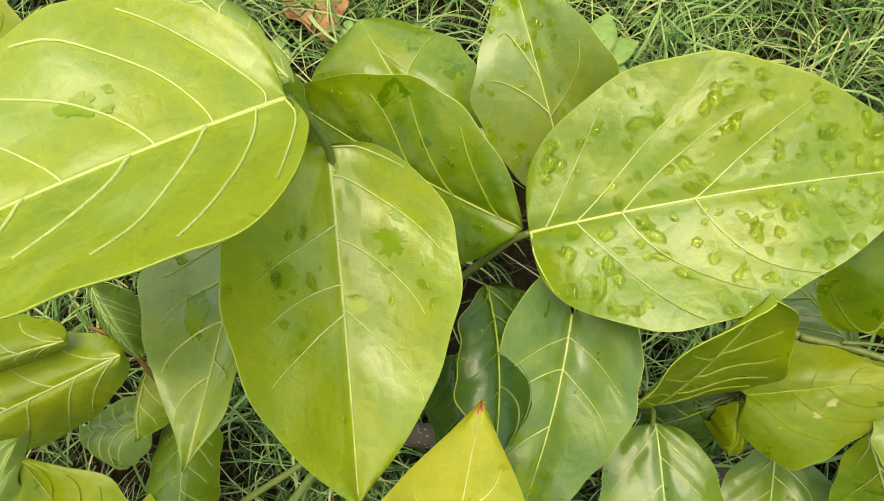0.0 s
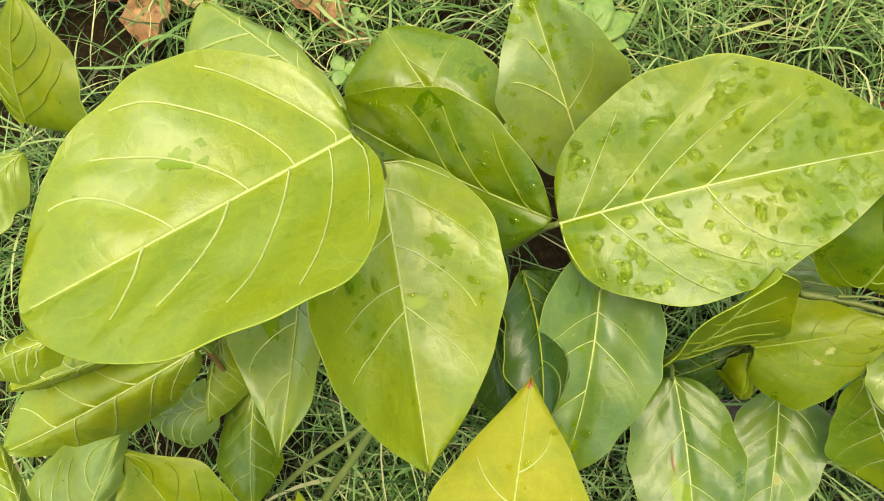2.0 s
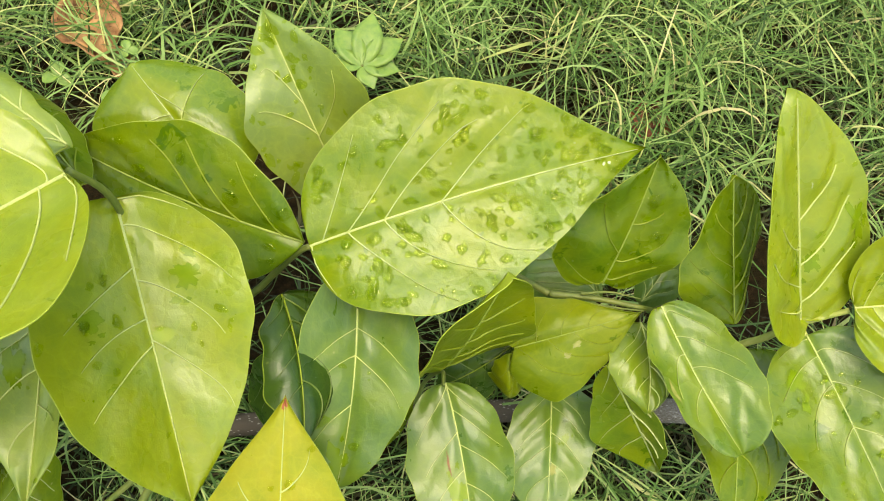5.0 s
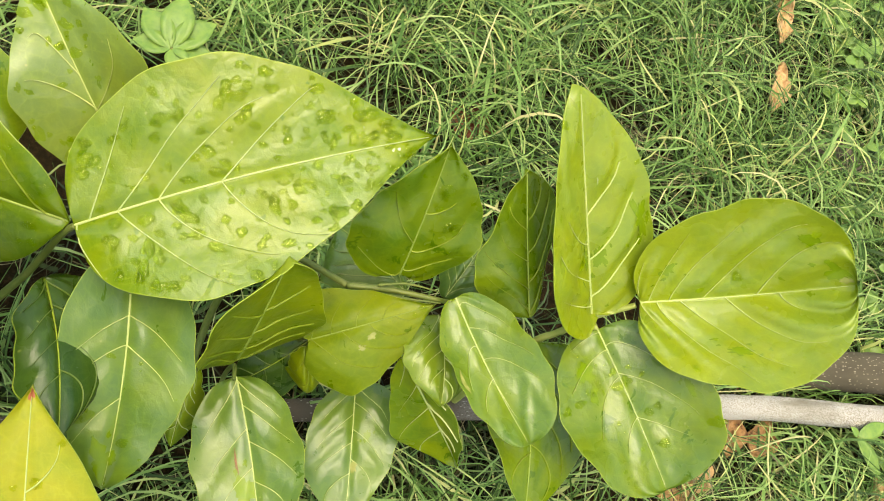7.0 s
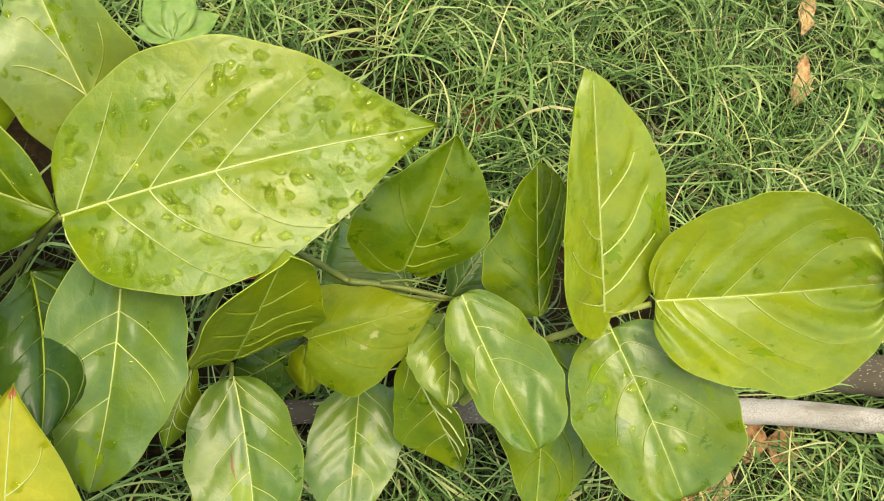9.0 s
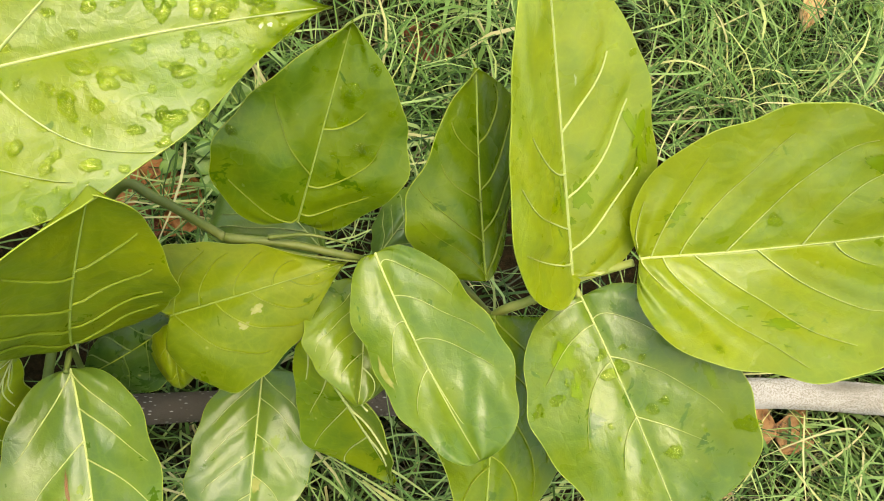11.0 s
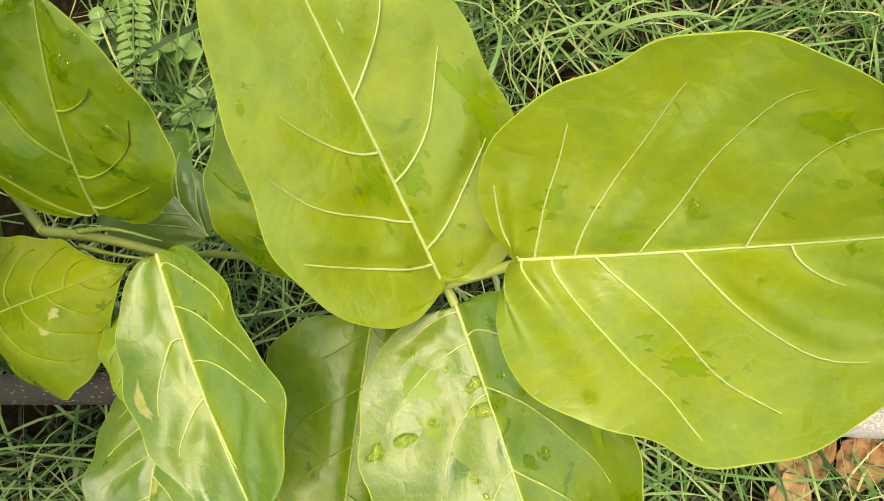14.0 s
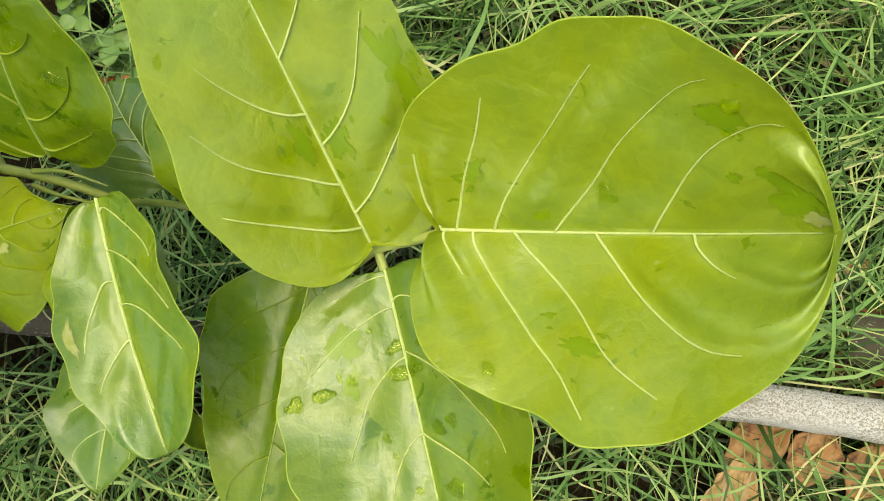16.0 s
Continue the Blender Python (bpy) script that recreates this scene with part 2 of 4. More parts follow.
def leaf(base, tip, left, right, kind="mid", tipe=0.9, basee=0.5, veins=4, drops=0, bend=0.008, wave=0.0020,
         quilt=0.0018, droop=0.10, side=0.0, cord=0.0, vein_angle=1.2, marks=(), ribs=()):
    """One leaf blade. base, tip: the ends of its midrib; left, right: its edge where it is widest. tipe, basee: how pointed the
    ends are (0.5 is round); bend, side: how far the midrib arches up and aside; cord: how far the base lobes reach back; wave: the edge's ripple; quilt: the swelling between veins."""
    global leaf_count
    leaf_count += 1
    rng = random.Random(leaf_count * 7 + 3)
    B, T, L, R = (np.array(v, float) for v in (base, tip, left, right))
    ax = T - B
    length = np.linalg.norm(ax)
    halves = []
    nrm = np.cross(R - L, ax)
    nrm = nrm / np.linalg.norm(nrm)
    if nrm[2] < 0:
        nrm = -nrm
    sid = np.cross(ax, nrm)
    sid = sid / np.linalg.norm(sid)

    def mid(s):
        return B + ax * s + nrm * bend * 4 * s * (1 - s) + sid * side * 4 * s * (1 - s)

    for E in (L, R):
        s0 = min(max(float(np.dot(E - B, ax) / length ** 2), 0.25), 0.7)
        halves.append((s0, E - mid(s0)))

    def shape(s, s0):
        if s < s0:
            return math.sin(math.pi / 2 * s / s0) ** basee if s > 0 else 0.0
        q = (s - s0) / (1 - s0)
        return max(math.cos(math.pi / 2 * q), 0.0) ** tipe

    ph = [rng.uniform(0, 6.3) for _ in range(6)]
    nv = veins
    offs = (rng.uniform(-0.2, 0.2), rng.uniform(0.2, 0.6))

    # lateral veins: the half, where it leaves the midrib, a point on its way and its end (across, along)
    if not ribs:
        ribs = []
        for h in (0, 1):
            sl = vein_angle * np.linalg.norm(halves[h][1]) / length
            for k in range(nv):
                s0 = 0.015 + ((k + (offs[h] if k else 0)) / nv) ** 1.12 * 0.80
                g = sl * (1 - 0.5 * k / nv)
                u1 = rng.uniform(0.68, 0.9)
                ribs.append((h, s0, u1 / 2, s0 + g * (u1 / 2) ** 1.2, u1, s0 + g * u1 ** 1.2))
    swell = [[rng.uniform(0.10, 0.75) for _ in range(12)] for _ in (0, 1)]
    far = rng.uniform(0, 40)
    curves = [[], []]
    for h, s0, um, sm, u1, s1 in sorted(ribs, key=lambda v: v[1]):
        q2 = ((s1 - s0) / u1 - (sm - s0) / um) / (u1 - um)
        curves[h].append((s0, (s1 - s0) / u1 - q2 * u1, q2, u1))

    def vein_s(v, u):
        s0, q1, q2, u1 = v
        w = min(u, u1)
        return s0 + q1 * w + q2 * w * w + (q1 + 2 * q2 * u1) * (u - w)

    def surf(s, u, h, lift=0.0):
        s0, d = halves[h]
        w = shape(s, s0)
        rise = nrm * np.dot(d, nrm)
        p = mid(s) + (d - rise) * (w * u) + rise * (w * u ** 1.8) - ax * (cord * math.exp(-s / 0.15) * min(1.0, 3 * w) * u ** 1.4)
        wl = np.linalg.norm(d)
        # swelling between the lateral veins
        at = sorted(vein_s(v, u) for v in curves[h])
        x = float(np.interp(s, [at[0] - 0.25] + at + [at[-1] + 0.25], range(len(at) + 2))) if at else 0.0
        f = x - math.floor(x)
        q = swell[h][int(math.floor(x)) % 12] * quilt * (0.5 - 0.5 * math.cos(2 * math.pi * f)) ** 0.75 * min(1, 5 * u) * min(1, 2.5 * (1 - u))
        q += wave * u * u * (math.sin(9 * s + ph[h]) + 0.6 * math.sin(17 * s + ph[h + 2]))
        q += 0.0032 * min(1, 4 * u) * noise.noise(Vector((s * length / 0.034, (u if h else -u) * wl * w / 0.030, far))) * w
        q += 0.004 * math.sin(3.1 * s + 2.0 * u + ph[4]) * u
        q -= droop * wl * w * u * (u - 0.75)
        rib = 0.0012 * math.exp(-(u * w * wl / 0.003) ** 2)
        j = 0.0012 * (math.sin(13 * s + ph[5]) + 0.7 * math.sin(29 * s + ph[3])) * u
        return p + nrm * (q - rib + lift) + d / wl * j * w

    ns = 60
    ss = [0.5 - 0.5 * math.cos(math.pi * i / ns) for i in range(ns + 1)]
    us = [0.0, 0.03, 0.07, 0.12] + [0.17 + 0.05 * i for i in range(17)] + [0.992, 1.0]
    cols = [(0, u) for u in us[::-1]] + [(1, u) for u in us[1:]]
    nc = len(cols)
    top = [surf(s, u, h) for s in ss for h, u in cols]
    thick = 0.0007
    verts = top + [v - nrm * thick for v in top]
    off = len(top)
    faces, mi = [], []
    for i in range(ns):
        for k in range(nc - 1):
            a, b, c, d = i * nc + k, i * nc + k + 1, (i + 1) * nc + k + 1, (i + 1) * nc + k
            rim = 1 if k in (0, nc - 2) else 0
            faces.append((a, b, c, d))
            faces.append((d + off, c + off, b + off, a + off))
            mi += [rim, rim]
        for k in (0, nc - 1):
            a, d = i * nc + k, (i + 1) * nc + k
            f = (a, d, d + off, a + off)
            faces.append(f if k == 0 else f[::-1])
            mi.append(1)
    # which way round the faces run
    if np.dot(np.cross(verts[faces[40 * 2][1]] - verts[faces[40 * 2][0]], verts[faces[40 * 2][2]] - verts[faces[40 * 2][0]]), nrm) < 0:
        faces = [f[::-1] for f in faces]
    blade = mesh_object("leaf", verts, faces, [LEAF_MATS[kind], EDGE], mi, parent=sapling)
    tagged(blade, LEAF_LABEL[kind])
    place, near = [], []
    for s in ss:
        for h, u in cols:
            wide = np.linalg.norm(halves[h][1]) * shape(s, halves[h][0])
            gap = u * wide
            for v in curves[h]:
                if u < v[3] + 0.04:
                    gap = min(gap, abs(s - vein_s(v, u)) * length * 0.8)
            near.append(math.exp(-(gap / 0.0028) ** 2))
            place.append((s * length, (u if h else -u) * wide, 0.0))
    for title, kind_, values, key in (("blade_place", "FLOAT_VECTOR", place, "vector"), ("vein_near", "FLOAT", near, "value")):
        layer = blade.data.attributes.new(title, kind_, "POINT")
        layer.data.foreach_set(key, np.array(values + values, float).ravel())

    # midrib and lateral veins, standing a little proud
    def strip(name, pts, ws, across, mat):
        vv, vf = [], []
        for p, w, a in zip(pts, ws, across):
            vv.extend((p - a * w - nrm * 0.0009, p - a * w * 0.6 + nrm * w * 0.25, p + a * w * 0.6 + nrm * w * 0.25, p + a * w - nrm * 0.0009))
        for i in range(len(pts) - 1):
            for k in range(3):
                vf.append((4 * i + k, 4 * i + k + 1, 4 * i + 5 + k, 4 * i + 4 + k))
        mesh_object(name, vv, vf, [mat], parent=blade)

    scale = min(1.0, length / 0.15) ** 0.9
    rib_mats = {"olive": (VEIN_DIM, VEIN_FAINT), "deep": (VEIN_DIM, VEIN_FAINT), "dark": (VEIN_FAINT, VEIN_SHADE)}.get(kind, (VEIN, VEIN))
    m = [surf(s, 0.0, 0, 0.0008) for s in np.linspace(0, 0.97, 26)]
    strip("midrib", m, np.linspace(0.00084, 0.00018, 26) * scale, [sid] * 26, rib_mats[0])
    for h in (0, 1):
        for v in curves[h]:
            pts = []
            for i in range(18):
                u = v[3] * i / 17
                s = vein_s(v, u)
                if not 0.002 < s < 0.985:
                    continue
                pts.append(surf(s, u, h, 0.0011))
            if len(pts) < 4:
                continue
            across = []
            for i in range(len(pts)):
                g = pts[min(i + 1, len(pts) - 1)] - pts[max(i - 1, 0)]
                a = np.cross(g, nrm)
                across.append(a / np.linalg.norm(a))
            strip("vein", pts, np.linspace(0.00042, 0.00008, len(pts)) * scale, across, rib_mats[1])
    spots = list(marks)
    for what, h, s, u, along, across in marks:
        if what == "wet":
            for _ in range(4):
                f = rng.uniform(0.16, 0.34)
                spots.append((what, h, s + rng.uniform(-2, 2) * along / length, max(u + rng.uniform(-0.16, 0.16), 0.04), along * f, across * f))
    for what, h, s, u, along, across in spots:
        r0 = halves[h]
        su = along / length
        uu = across / max(np.linalg.norm(r0[1]) * shape(s, r0[0]), 0.004)
        mv, mf, k, rings = [], [], 44, 3
        seed = rng.uniform(0, 50)
        for i in range(rings + 1):
            for j in range(k):
                w = 2 * math.pi * j / k
                at = Vector((math.cos(w), math.sin(w), seed))
                q = i / rings * max(0.18, 0.9 + 0.6 * noise.noise(at * 1.2) + 0.4 * noise.noise(at * 2.9) + 0.3 * noise.noise(at * 6.1))
                s1, u1, h1 = min(max(s + su * q * math.cos(w), 0.0), 0.995), u + uu * q * math.sin(w), h
                if u1 < 0:
                    u1, h1 = -u1, 1 - h
                mv.append(surf(s1, min(u1, 0.97), h1, 0.0004))
        for i in range(rings):
            for j in range(k):
                j2 = (j + 1) % k
                mf.append((i * k + j, i * k + j2, (i + 1) * k + j2, (i + 1) * k + j))
        mesh_object("blemish", mv, mf, [MARK_MATS[what]], parent=blade)

    for _ in range(drops):
        h, s, u = rng.randint(0, 1), rng.uniform(0.06, 0.92), rng.uniform(0.06, 0.95)
        c = surf(s, u, h)
        gs = surf(min(s + 0.01, 1), u, h) - c
        gu = surf(s, max(u - 0.02, 0), h) - c
        n = np.cross(gs, gu)
        if np.linalg.norm(n) < 1e-12:
            continue
        n = n / np.linalg.norm(n)
        if np.dot(n, nrm) < 0:
            n = -n
        a = gs / np.linalg.norm(gs)
        r = rng.choice((0.0009, 0.0012, 0.0015, 0.0018, 0.0022, 0.0026, 0.0031)) * rng.uniform(0.85, 1.15)
        drop = new("water_drop", rng.choice(DROPS))
        drop.parent = blade
        turn = Matrix((Vector(a), Vector(np.cross(n, a)), Vector(n))).transposed().to_4x4()
        drop.matrix_local = Matrix.Translation(c - n * 0.0004) @ turn @ pose(0, 0, 0, 0, 0, rng.uniform(0, 360)) @ Matrix.Diagonal((r, r, r, 1))
        drop.visible_shadow = False
        tagged(drop, "clear rain drop")
    return blade


# ---- ground ----
def soil_material():
    m, t, b, add = material("soil")
    tc = add("ShaderNodeTexCoord")
    n = add("ShaderNodeTexNoise", Scale=9.0, Detail=8.0, Roughness=0.7)
    f = add("ShaderNodeTexNoise", Scale=160.0, Detail=5.0, Roughness=0.7)
    for q in (n, f):
        t.links.new(tc.outputs["Object"], q.inputs["Vector"])
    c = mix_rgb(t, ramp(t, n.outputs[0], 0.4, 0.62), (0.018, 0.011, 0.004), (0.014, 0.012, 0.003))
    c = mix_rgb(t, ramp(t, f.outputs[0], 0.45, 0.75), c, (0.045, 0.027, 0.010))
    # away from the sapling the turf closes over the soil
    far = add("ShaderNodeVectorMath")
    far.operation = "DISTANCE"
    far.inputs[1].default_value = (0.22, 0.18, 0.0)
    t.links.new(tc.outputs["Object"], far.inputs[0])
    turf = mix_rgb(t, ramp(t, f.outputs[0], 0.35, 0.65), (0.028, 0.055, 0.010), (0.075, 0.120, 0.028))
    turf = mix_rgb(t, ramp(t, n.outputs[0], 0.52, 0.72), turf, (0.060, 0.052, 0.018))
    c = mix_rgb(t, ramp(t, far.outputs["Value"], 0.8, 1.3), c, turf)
    t.links.new(c, b.inputs["Base Color"])
    b.inputs["Roughness"].default_value = 0.95
    b.inputs["Specular IOR Level"].default_value = 0.08
    bp = add("ShaderNodeBump", Strength=0.9, Distance=0.01)
    t.links.new(f.outputs[0], bp.inputs["Height"])
    t.links.new(bp.outputs[0], b.inputs["Normal"])
    return m


def ground_height(x, y):
    return 0.006 * noise.noise(Vector((x * 5, y * 5, 0.3)))


def build_ground():
    edges = [-400, -40, -6, -2] + [-1.2 + 0.06 * i for i in range(48)] + [2.2, 4, 8, 40, 400]
    n = len(edges)
    verts = [(x, y, ground_height(x, y) if max(abs(x), abs(y)) < 2 else 0.0) for y in edges for x in edges]
    faces = [(j * n + i, j * n + i + 1, (j + 1) * n + i + 1, (j + 1) * n + i) for j in range(n - 1) for i in range(n - 1)]
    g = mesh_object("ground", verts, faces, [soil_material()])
    tagged(g, "very dark brown soil under the lawn", "ground", kind="structure")


build_ground()

# leaves begin
leaf((-0.057, 0.003, 0.374), (-0.168, -0.097, 0.389), (-0.039, -0.078, 0.434), (-0.138, 0.018, 0.389), kind="pale", marks=[("wet", 1, .46, .40, .007, .005)], basee=0.47, tipe=0.53, bend=0.010, side=-0.009, cord=0.03, quilt=0.0026, ribs=[(1, 0.055, 0.59, 0.130, 0.89, 0.288), (1, 0.188, 0.44, 0.272, 0.91, 0.547), (1, 0.330, 0.24, 0.388, 0.73, 0.655), (1, 0.547, 0.22, 0.597, 0.75, 0.813), (0, 0.005, 0.71, 0.055, 0.89, 0.138), (0, 0.080, 0.59, 0.213, 0.89, 0.347), (0, 0.205, 0.30, 0.297, 0.77, 0.505), (0, 0.388, 0.20, 0.455, 0.59, 0.655), (0, 0.638, 0.34, 0.713, 0.59, 0.772)])
leaf((-0.055, 0.014, 0.313), (-0.006, -0.132, 0.262), (0.011, -0.018, 0.300), (-0.067, -0.072, 0.346), kind="pale", drops=25, marks=[("yellow", 0, .45, .10, .004, .008), ("wet", 0, .28, .48, .007, .009), ("wet", 1, .35, .5, .005, .008)], basee=0.41, tipe=0.86, bend=0.002, side=-0.000, cord=0.01, quilt=0.0026, ribs=[(0, 0.088, 0.53, 0.172, 0.87, 0.322), (0, 0.263, 0.34, 0.330, 0.75, 0.488), (0, 0.455, 0.28, 0.530, 0.93, 0.722), (1, 0.222, 0.36, 0.288, 0.73, 0.363), (1, 0.388, 0.30, 0.413, 0.69, 0.480), (1, 0.472, 0.30, 0.530, 0.77, 0.630), (0, 0.005, 0.74, 0.022, 0.93, 0.088)])
leaf((0.040, 0.009, 0.271), (0.226, 0.076, 0.298), (0.095, 0.092, 0.322), (0.127, -0.022, 0.291), kind="wet", drops=270, marks=[("white", 1, .86, .25, .0012, .001), ("white", 1, .875, .3, .001, .001)], basee=0.32, tipe=1.31, bend=0.009, side=-0.003, cord=0.00, quilt=0.0026, ribs=[(1, 0.005, 0.78, 0.013, 0.97, 0.038), (1, 0.113, 0.48, 0.205, 0.95, 0.355), (1, 0.222, 0.42, 0.305, 0.83, 0.480), (1, 0.388, 0.38, 0.447, 0.97, 0.622), (0, 0.038, 0.48, 0.122, 0.85, 0.205), (0, 0.113, 0.34, 0.247, 0.81, 0.455), (0, 0.222, 0.26, 0.330, 0.63, 0.547), (0, 0.388, 0.28, 0.513, 0.79, 0.680)])
leaf((0.036, 0.013, 0.263), (-0.104, 0.061, 0.258), (-0.017, -0.005, 0.234), (-0.018, 0.060, 0.295), kind="deep", drops=30, basee=0.62, tipe=0.74, bend=0.006, side=-0.001, cord=-0.02, quilt=0.0026, ribs=[(1, 0.080, 0.44, 0.188, 0.83, 0.322), (1, 0.255, 0.34, 0.388, 0.77, 0.538), (1, 0.405, 0.42, 0.563, 0.71, 0.672)])
leaf((0.050, 0.068, 0.221), (-0.001, 0.148, 0.283), (-0.002, 0.079, 0.251), (0.064, 0.103, 0.280), kind="silver", drops=50, basee=0.26, tipe=1.01, bend=0.009, side=0.002, cord=0.08, quilt=0.0026, ribs=[(0, 0.305, 0.24, 0.422, 0.75, 0.538), (1, 0.288, 0.38, 0.422, 0.73, 0.605), (0, 0.480, 0.18, 0.622, 0.63, 0.713)])
leaf((-0.014, 0.050, 0.235), (-0.082, 0.122, 0.250), (-0.097, 0.071, 0.240), (-0.007, 0.107, 0.245), kind="mid", tipe=.55, basee=.5, quilt=0.0026, ribs=[(1, 0.788, 0.14, 0.597, 0.26, 0.430), (0, 0.572, 0.36, 0.613, 0.75, 0.655), (1, 0.472, 0.34, 0.588, 0.83, 0.680)])
leaf((0.069, -0.019, 0.246), (0.065, -0.121, 0.214), (0.107, -0.050, 0.249), (0.037, -0.050, 0.250), kind="grey", drops=10, marks=[("wet", 1, .55, .6, .007, .004), ("wet", 1, .85, .2, .010, .006)], basee=0.25, tipe=0.67, bend=0.004, side=-0.003, cord=0.18, quilt=0.0026, ribs=[(1, 0.105, 0.38, 0.197, 0.83, 0.347), (1, 0.255, 0.48, 0.372, 0.87, 0.563), (1, 0.522, 0.57, 0.663, 0.95, 0.763), (0, 0.105, 0.44, 0.197, 0.81, 0.313), (0, 0.255, 0.36, 0.347, 0.85, 0.505)])
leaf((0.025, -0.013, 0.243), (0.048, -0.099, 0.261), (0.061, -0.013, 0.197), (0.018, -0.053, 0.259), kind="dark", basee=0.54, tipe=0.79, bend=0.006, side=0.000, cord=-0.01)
leaf((0.041, -0.232, 0.214), (0.037, -0.076, 0.287), (-0.008, -0.173, 0.257), (0.085, -0.168, 0.257), kind="young", drops=9, tipe=1.05, bend=.004, wave=.001, marks=[("red", 0, .975, .0, .003, .002)])
# Low left leaves: brighter colours put back light the big leaf above blocks.
leaf((-0.097, -0.016, 0.271), (-0.081, -0.137, 0.282), (-0.065, -0.090, 0.293), (-0.136, -0.045, 0.276), kind="silver", drops=6, marks=[("wet", 1, .45, .35, .010, .006)], basee=0.50, tipe=1.16, bend=0.004, side=-0.003, cord=-0.00)
leaf((-0.164, -0.089, 0.210), (-0.286, -0.171, 0.170), (-0.207, -0.143, 0.165), (-0.261, -0.112, 0.190), kind="pale", tipe=.7)
leaf((-0.189, -0.090, 0.225), (-0.278, -0.132, 0.200), (-0.247, -0.120, 0.190), (-0.260, -0.092, 0.200), kind="pale", tipe=.7)
leaf((-0.169, -0.116, 0.130), (-0.227, -0.137, 0.100), (-0.196, -0.152, 0.090), (-0.205, -0.104, 0.100), kind="silver", tipe=.7)
leaf((-0.146, -0.102, 0.130), (-0.140, -0.183, 0.090), (-0.126, -0.141, 0.090), (-0.173, -0.151, 0.090), kind="mid", tipe=.6)
leaf((-0.164, -0.074, 0.170), (-0.168, -0.130, 0.140), (-0.147, -0.103, 0.140), (-0.176, -0.094, 0.140), kind="pale", tipe=1.1)
leaf((-0.208, -0.225, 0.200), (-0.178, -0.143, 0.250), (-0.240, -0.180, 0.210), (-0.182, -0.178, 0.210), kind="silver", tipe=.9, wave=.005)
leaf((-0.124, -0.217, 0.200), (-0.180, -0.152, 0.240), (-0.174, -0.191, 0.220), (-0.112, -0.163, 0.220), kind="olive", tipe=1.0, wave=.004, bend=-.01)
leaf((-0.328, 0.046, 0.192), (-0.317, 0.106, 0.258), (-0.356, 0.078, 0.209), (-0.271, 0.049, 0.210), kind="olive", basee=0.50, tipe=0.69, bend=0.007, side=-0.000, cord=-0.00)
leaf((0.130, -0.039, 0.171), (0.150, -0.004, 0.292), (0.111, -0.048, 0.265), (0.173, -0.027, 0.200), kind="olive", quilt=.0010, basee=0.25, tipe=0.49, bend=0.006, side=-0.005, cord=0.00)
leaf((0.172, -0.026, 0.191), (0.246, -0.004, 0.227), (0.169, 0.004, 0.198), (0.205, -0.057, 0.185), kind="olive", quilt=.0008, drops=4, marks=[("tan", 1, .48, .22, .003, .0025), ("tan", 1, .40, .35, .003, .002)], basee=0.34, tipe=1.19, bend=0.004, side=-0.000, cord=0.10)
leaf((0.130, -0.049, 0.171), (0.156, -0.164, 0.166), (0.174, -0.091, 0.183), (0.108, -0.103, 0.167), kind="grey", marks=[("scar", 1, .45, .25, .010, .0007), ("wet", 1, .62, .18, .010, .006)], basee=0.43, tipe=0.77, bend=-0.001, side=-0.003, cord=0.00)
leaf((0.218, -0.037, 0.103), (0.216, -0.138, 0.102), (0.253, -0.060, 0.116), (0.182, -0.090, 0.111), kind="grey", marks=[("tan", 0, .62, .08, .004, .0025), ("wet", 0, .4, .3, .004, .003)], basee=0.5, tipe=0.75, bend=0.006, side=0.0, cord=0.02)
leaf((0.230, -0.036, 0.205), (0.291, -0.097, 0.127), (0.270, -0.074, 0.195), (0.249, -0.077, 0.126), kind="mid", basee=0.64, tipe=1.07, bend=0.000, side=-0.001, cord=-0.02)
leaf((0.257, -0.000, 0.232), (0.306, -0.087, 0.230), (0.310, -0.037, 0.246), (0.253, -0.043, 0.234), kind="fresh", wave=.002, marks=[("tan", 1, .50, .84, .008, .0014)], basee=0.45, tipe=0.34, bend=-0.000, side=0.002, cord=0.02, quilt=0.0022, ribs=[(0, 0.063, 0.55, 0.147, 0.81, 0.322), (0, 0.205, 0.44, 0.313, 0.85, 0.530), (0, 0.422, 0.44, 0.513, 0.73, 0.672), (0, 0.547, 0.02, 0.680, 0.08, 0.830), (1, 0.330, 0.40, 0.372, 0.73, 0.555), (1, 0.555, 0.36, 0.613, 0.67, 0.713)])
leaf((0.255, -0.004, 0.200), (0.257, -0.064, 0.205), (0.230, -0.036, 0.206), (0.279, -0.038, 0.192), kind="fresh", basee=0.45, tipe=0.89, bend=0.006, side=-0.000, cord=0.00)
leaf((0.224, 0.015, 0.216), (0.234, 0.072, 0.297), (0.185, 0.029, 0.247), (0.266, 0.034, 0.251), kind="deep", drops=20, basee=0.31, tipe=0.88, bend=0.006, side=-0.001, cord=0.06, quilt=0.0026, ribs=[(0, 0.297, 0.34, 0.463, 0.75, 0.663), (0, 0.030, 0.53, 0.063, 0.81, 0.213), (1, 0.238, 0.36, 0.305, 0.71, 0.547), (1, 0.063, 0.49, 0.130, 0.75, 0.247), (1, 0.538, 0.18, 0.563, 0.46, 0.663)])
leaf((0.317, -0.002, 0.206), (0.294, 0.079, 0.263), (0.275, 0.014, 0.225), (0.334, 0.069, 0.218), kind="deep", basee=0.50, tipe=0.91, bend=0.001, side=-0.002, cord=0.00)
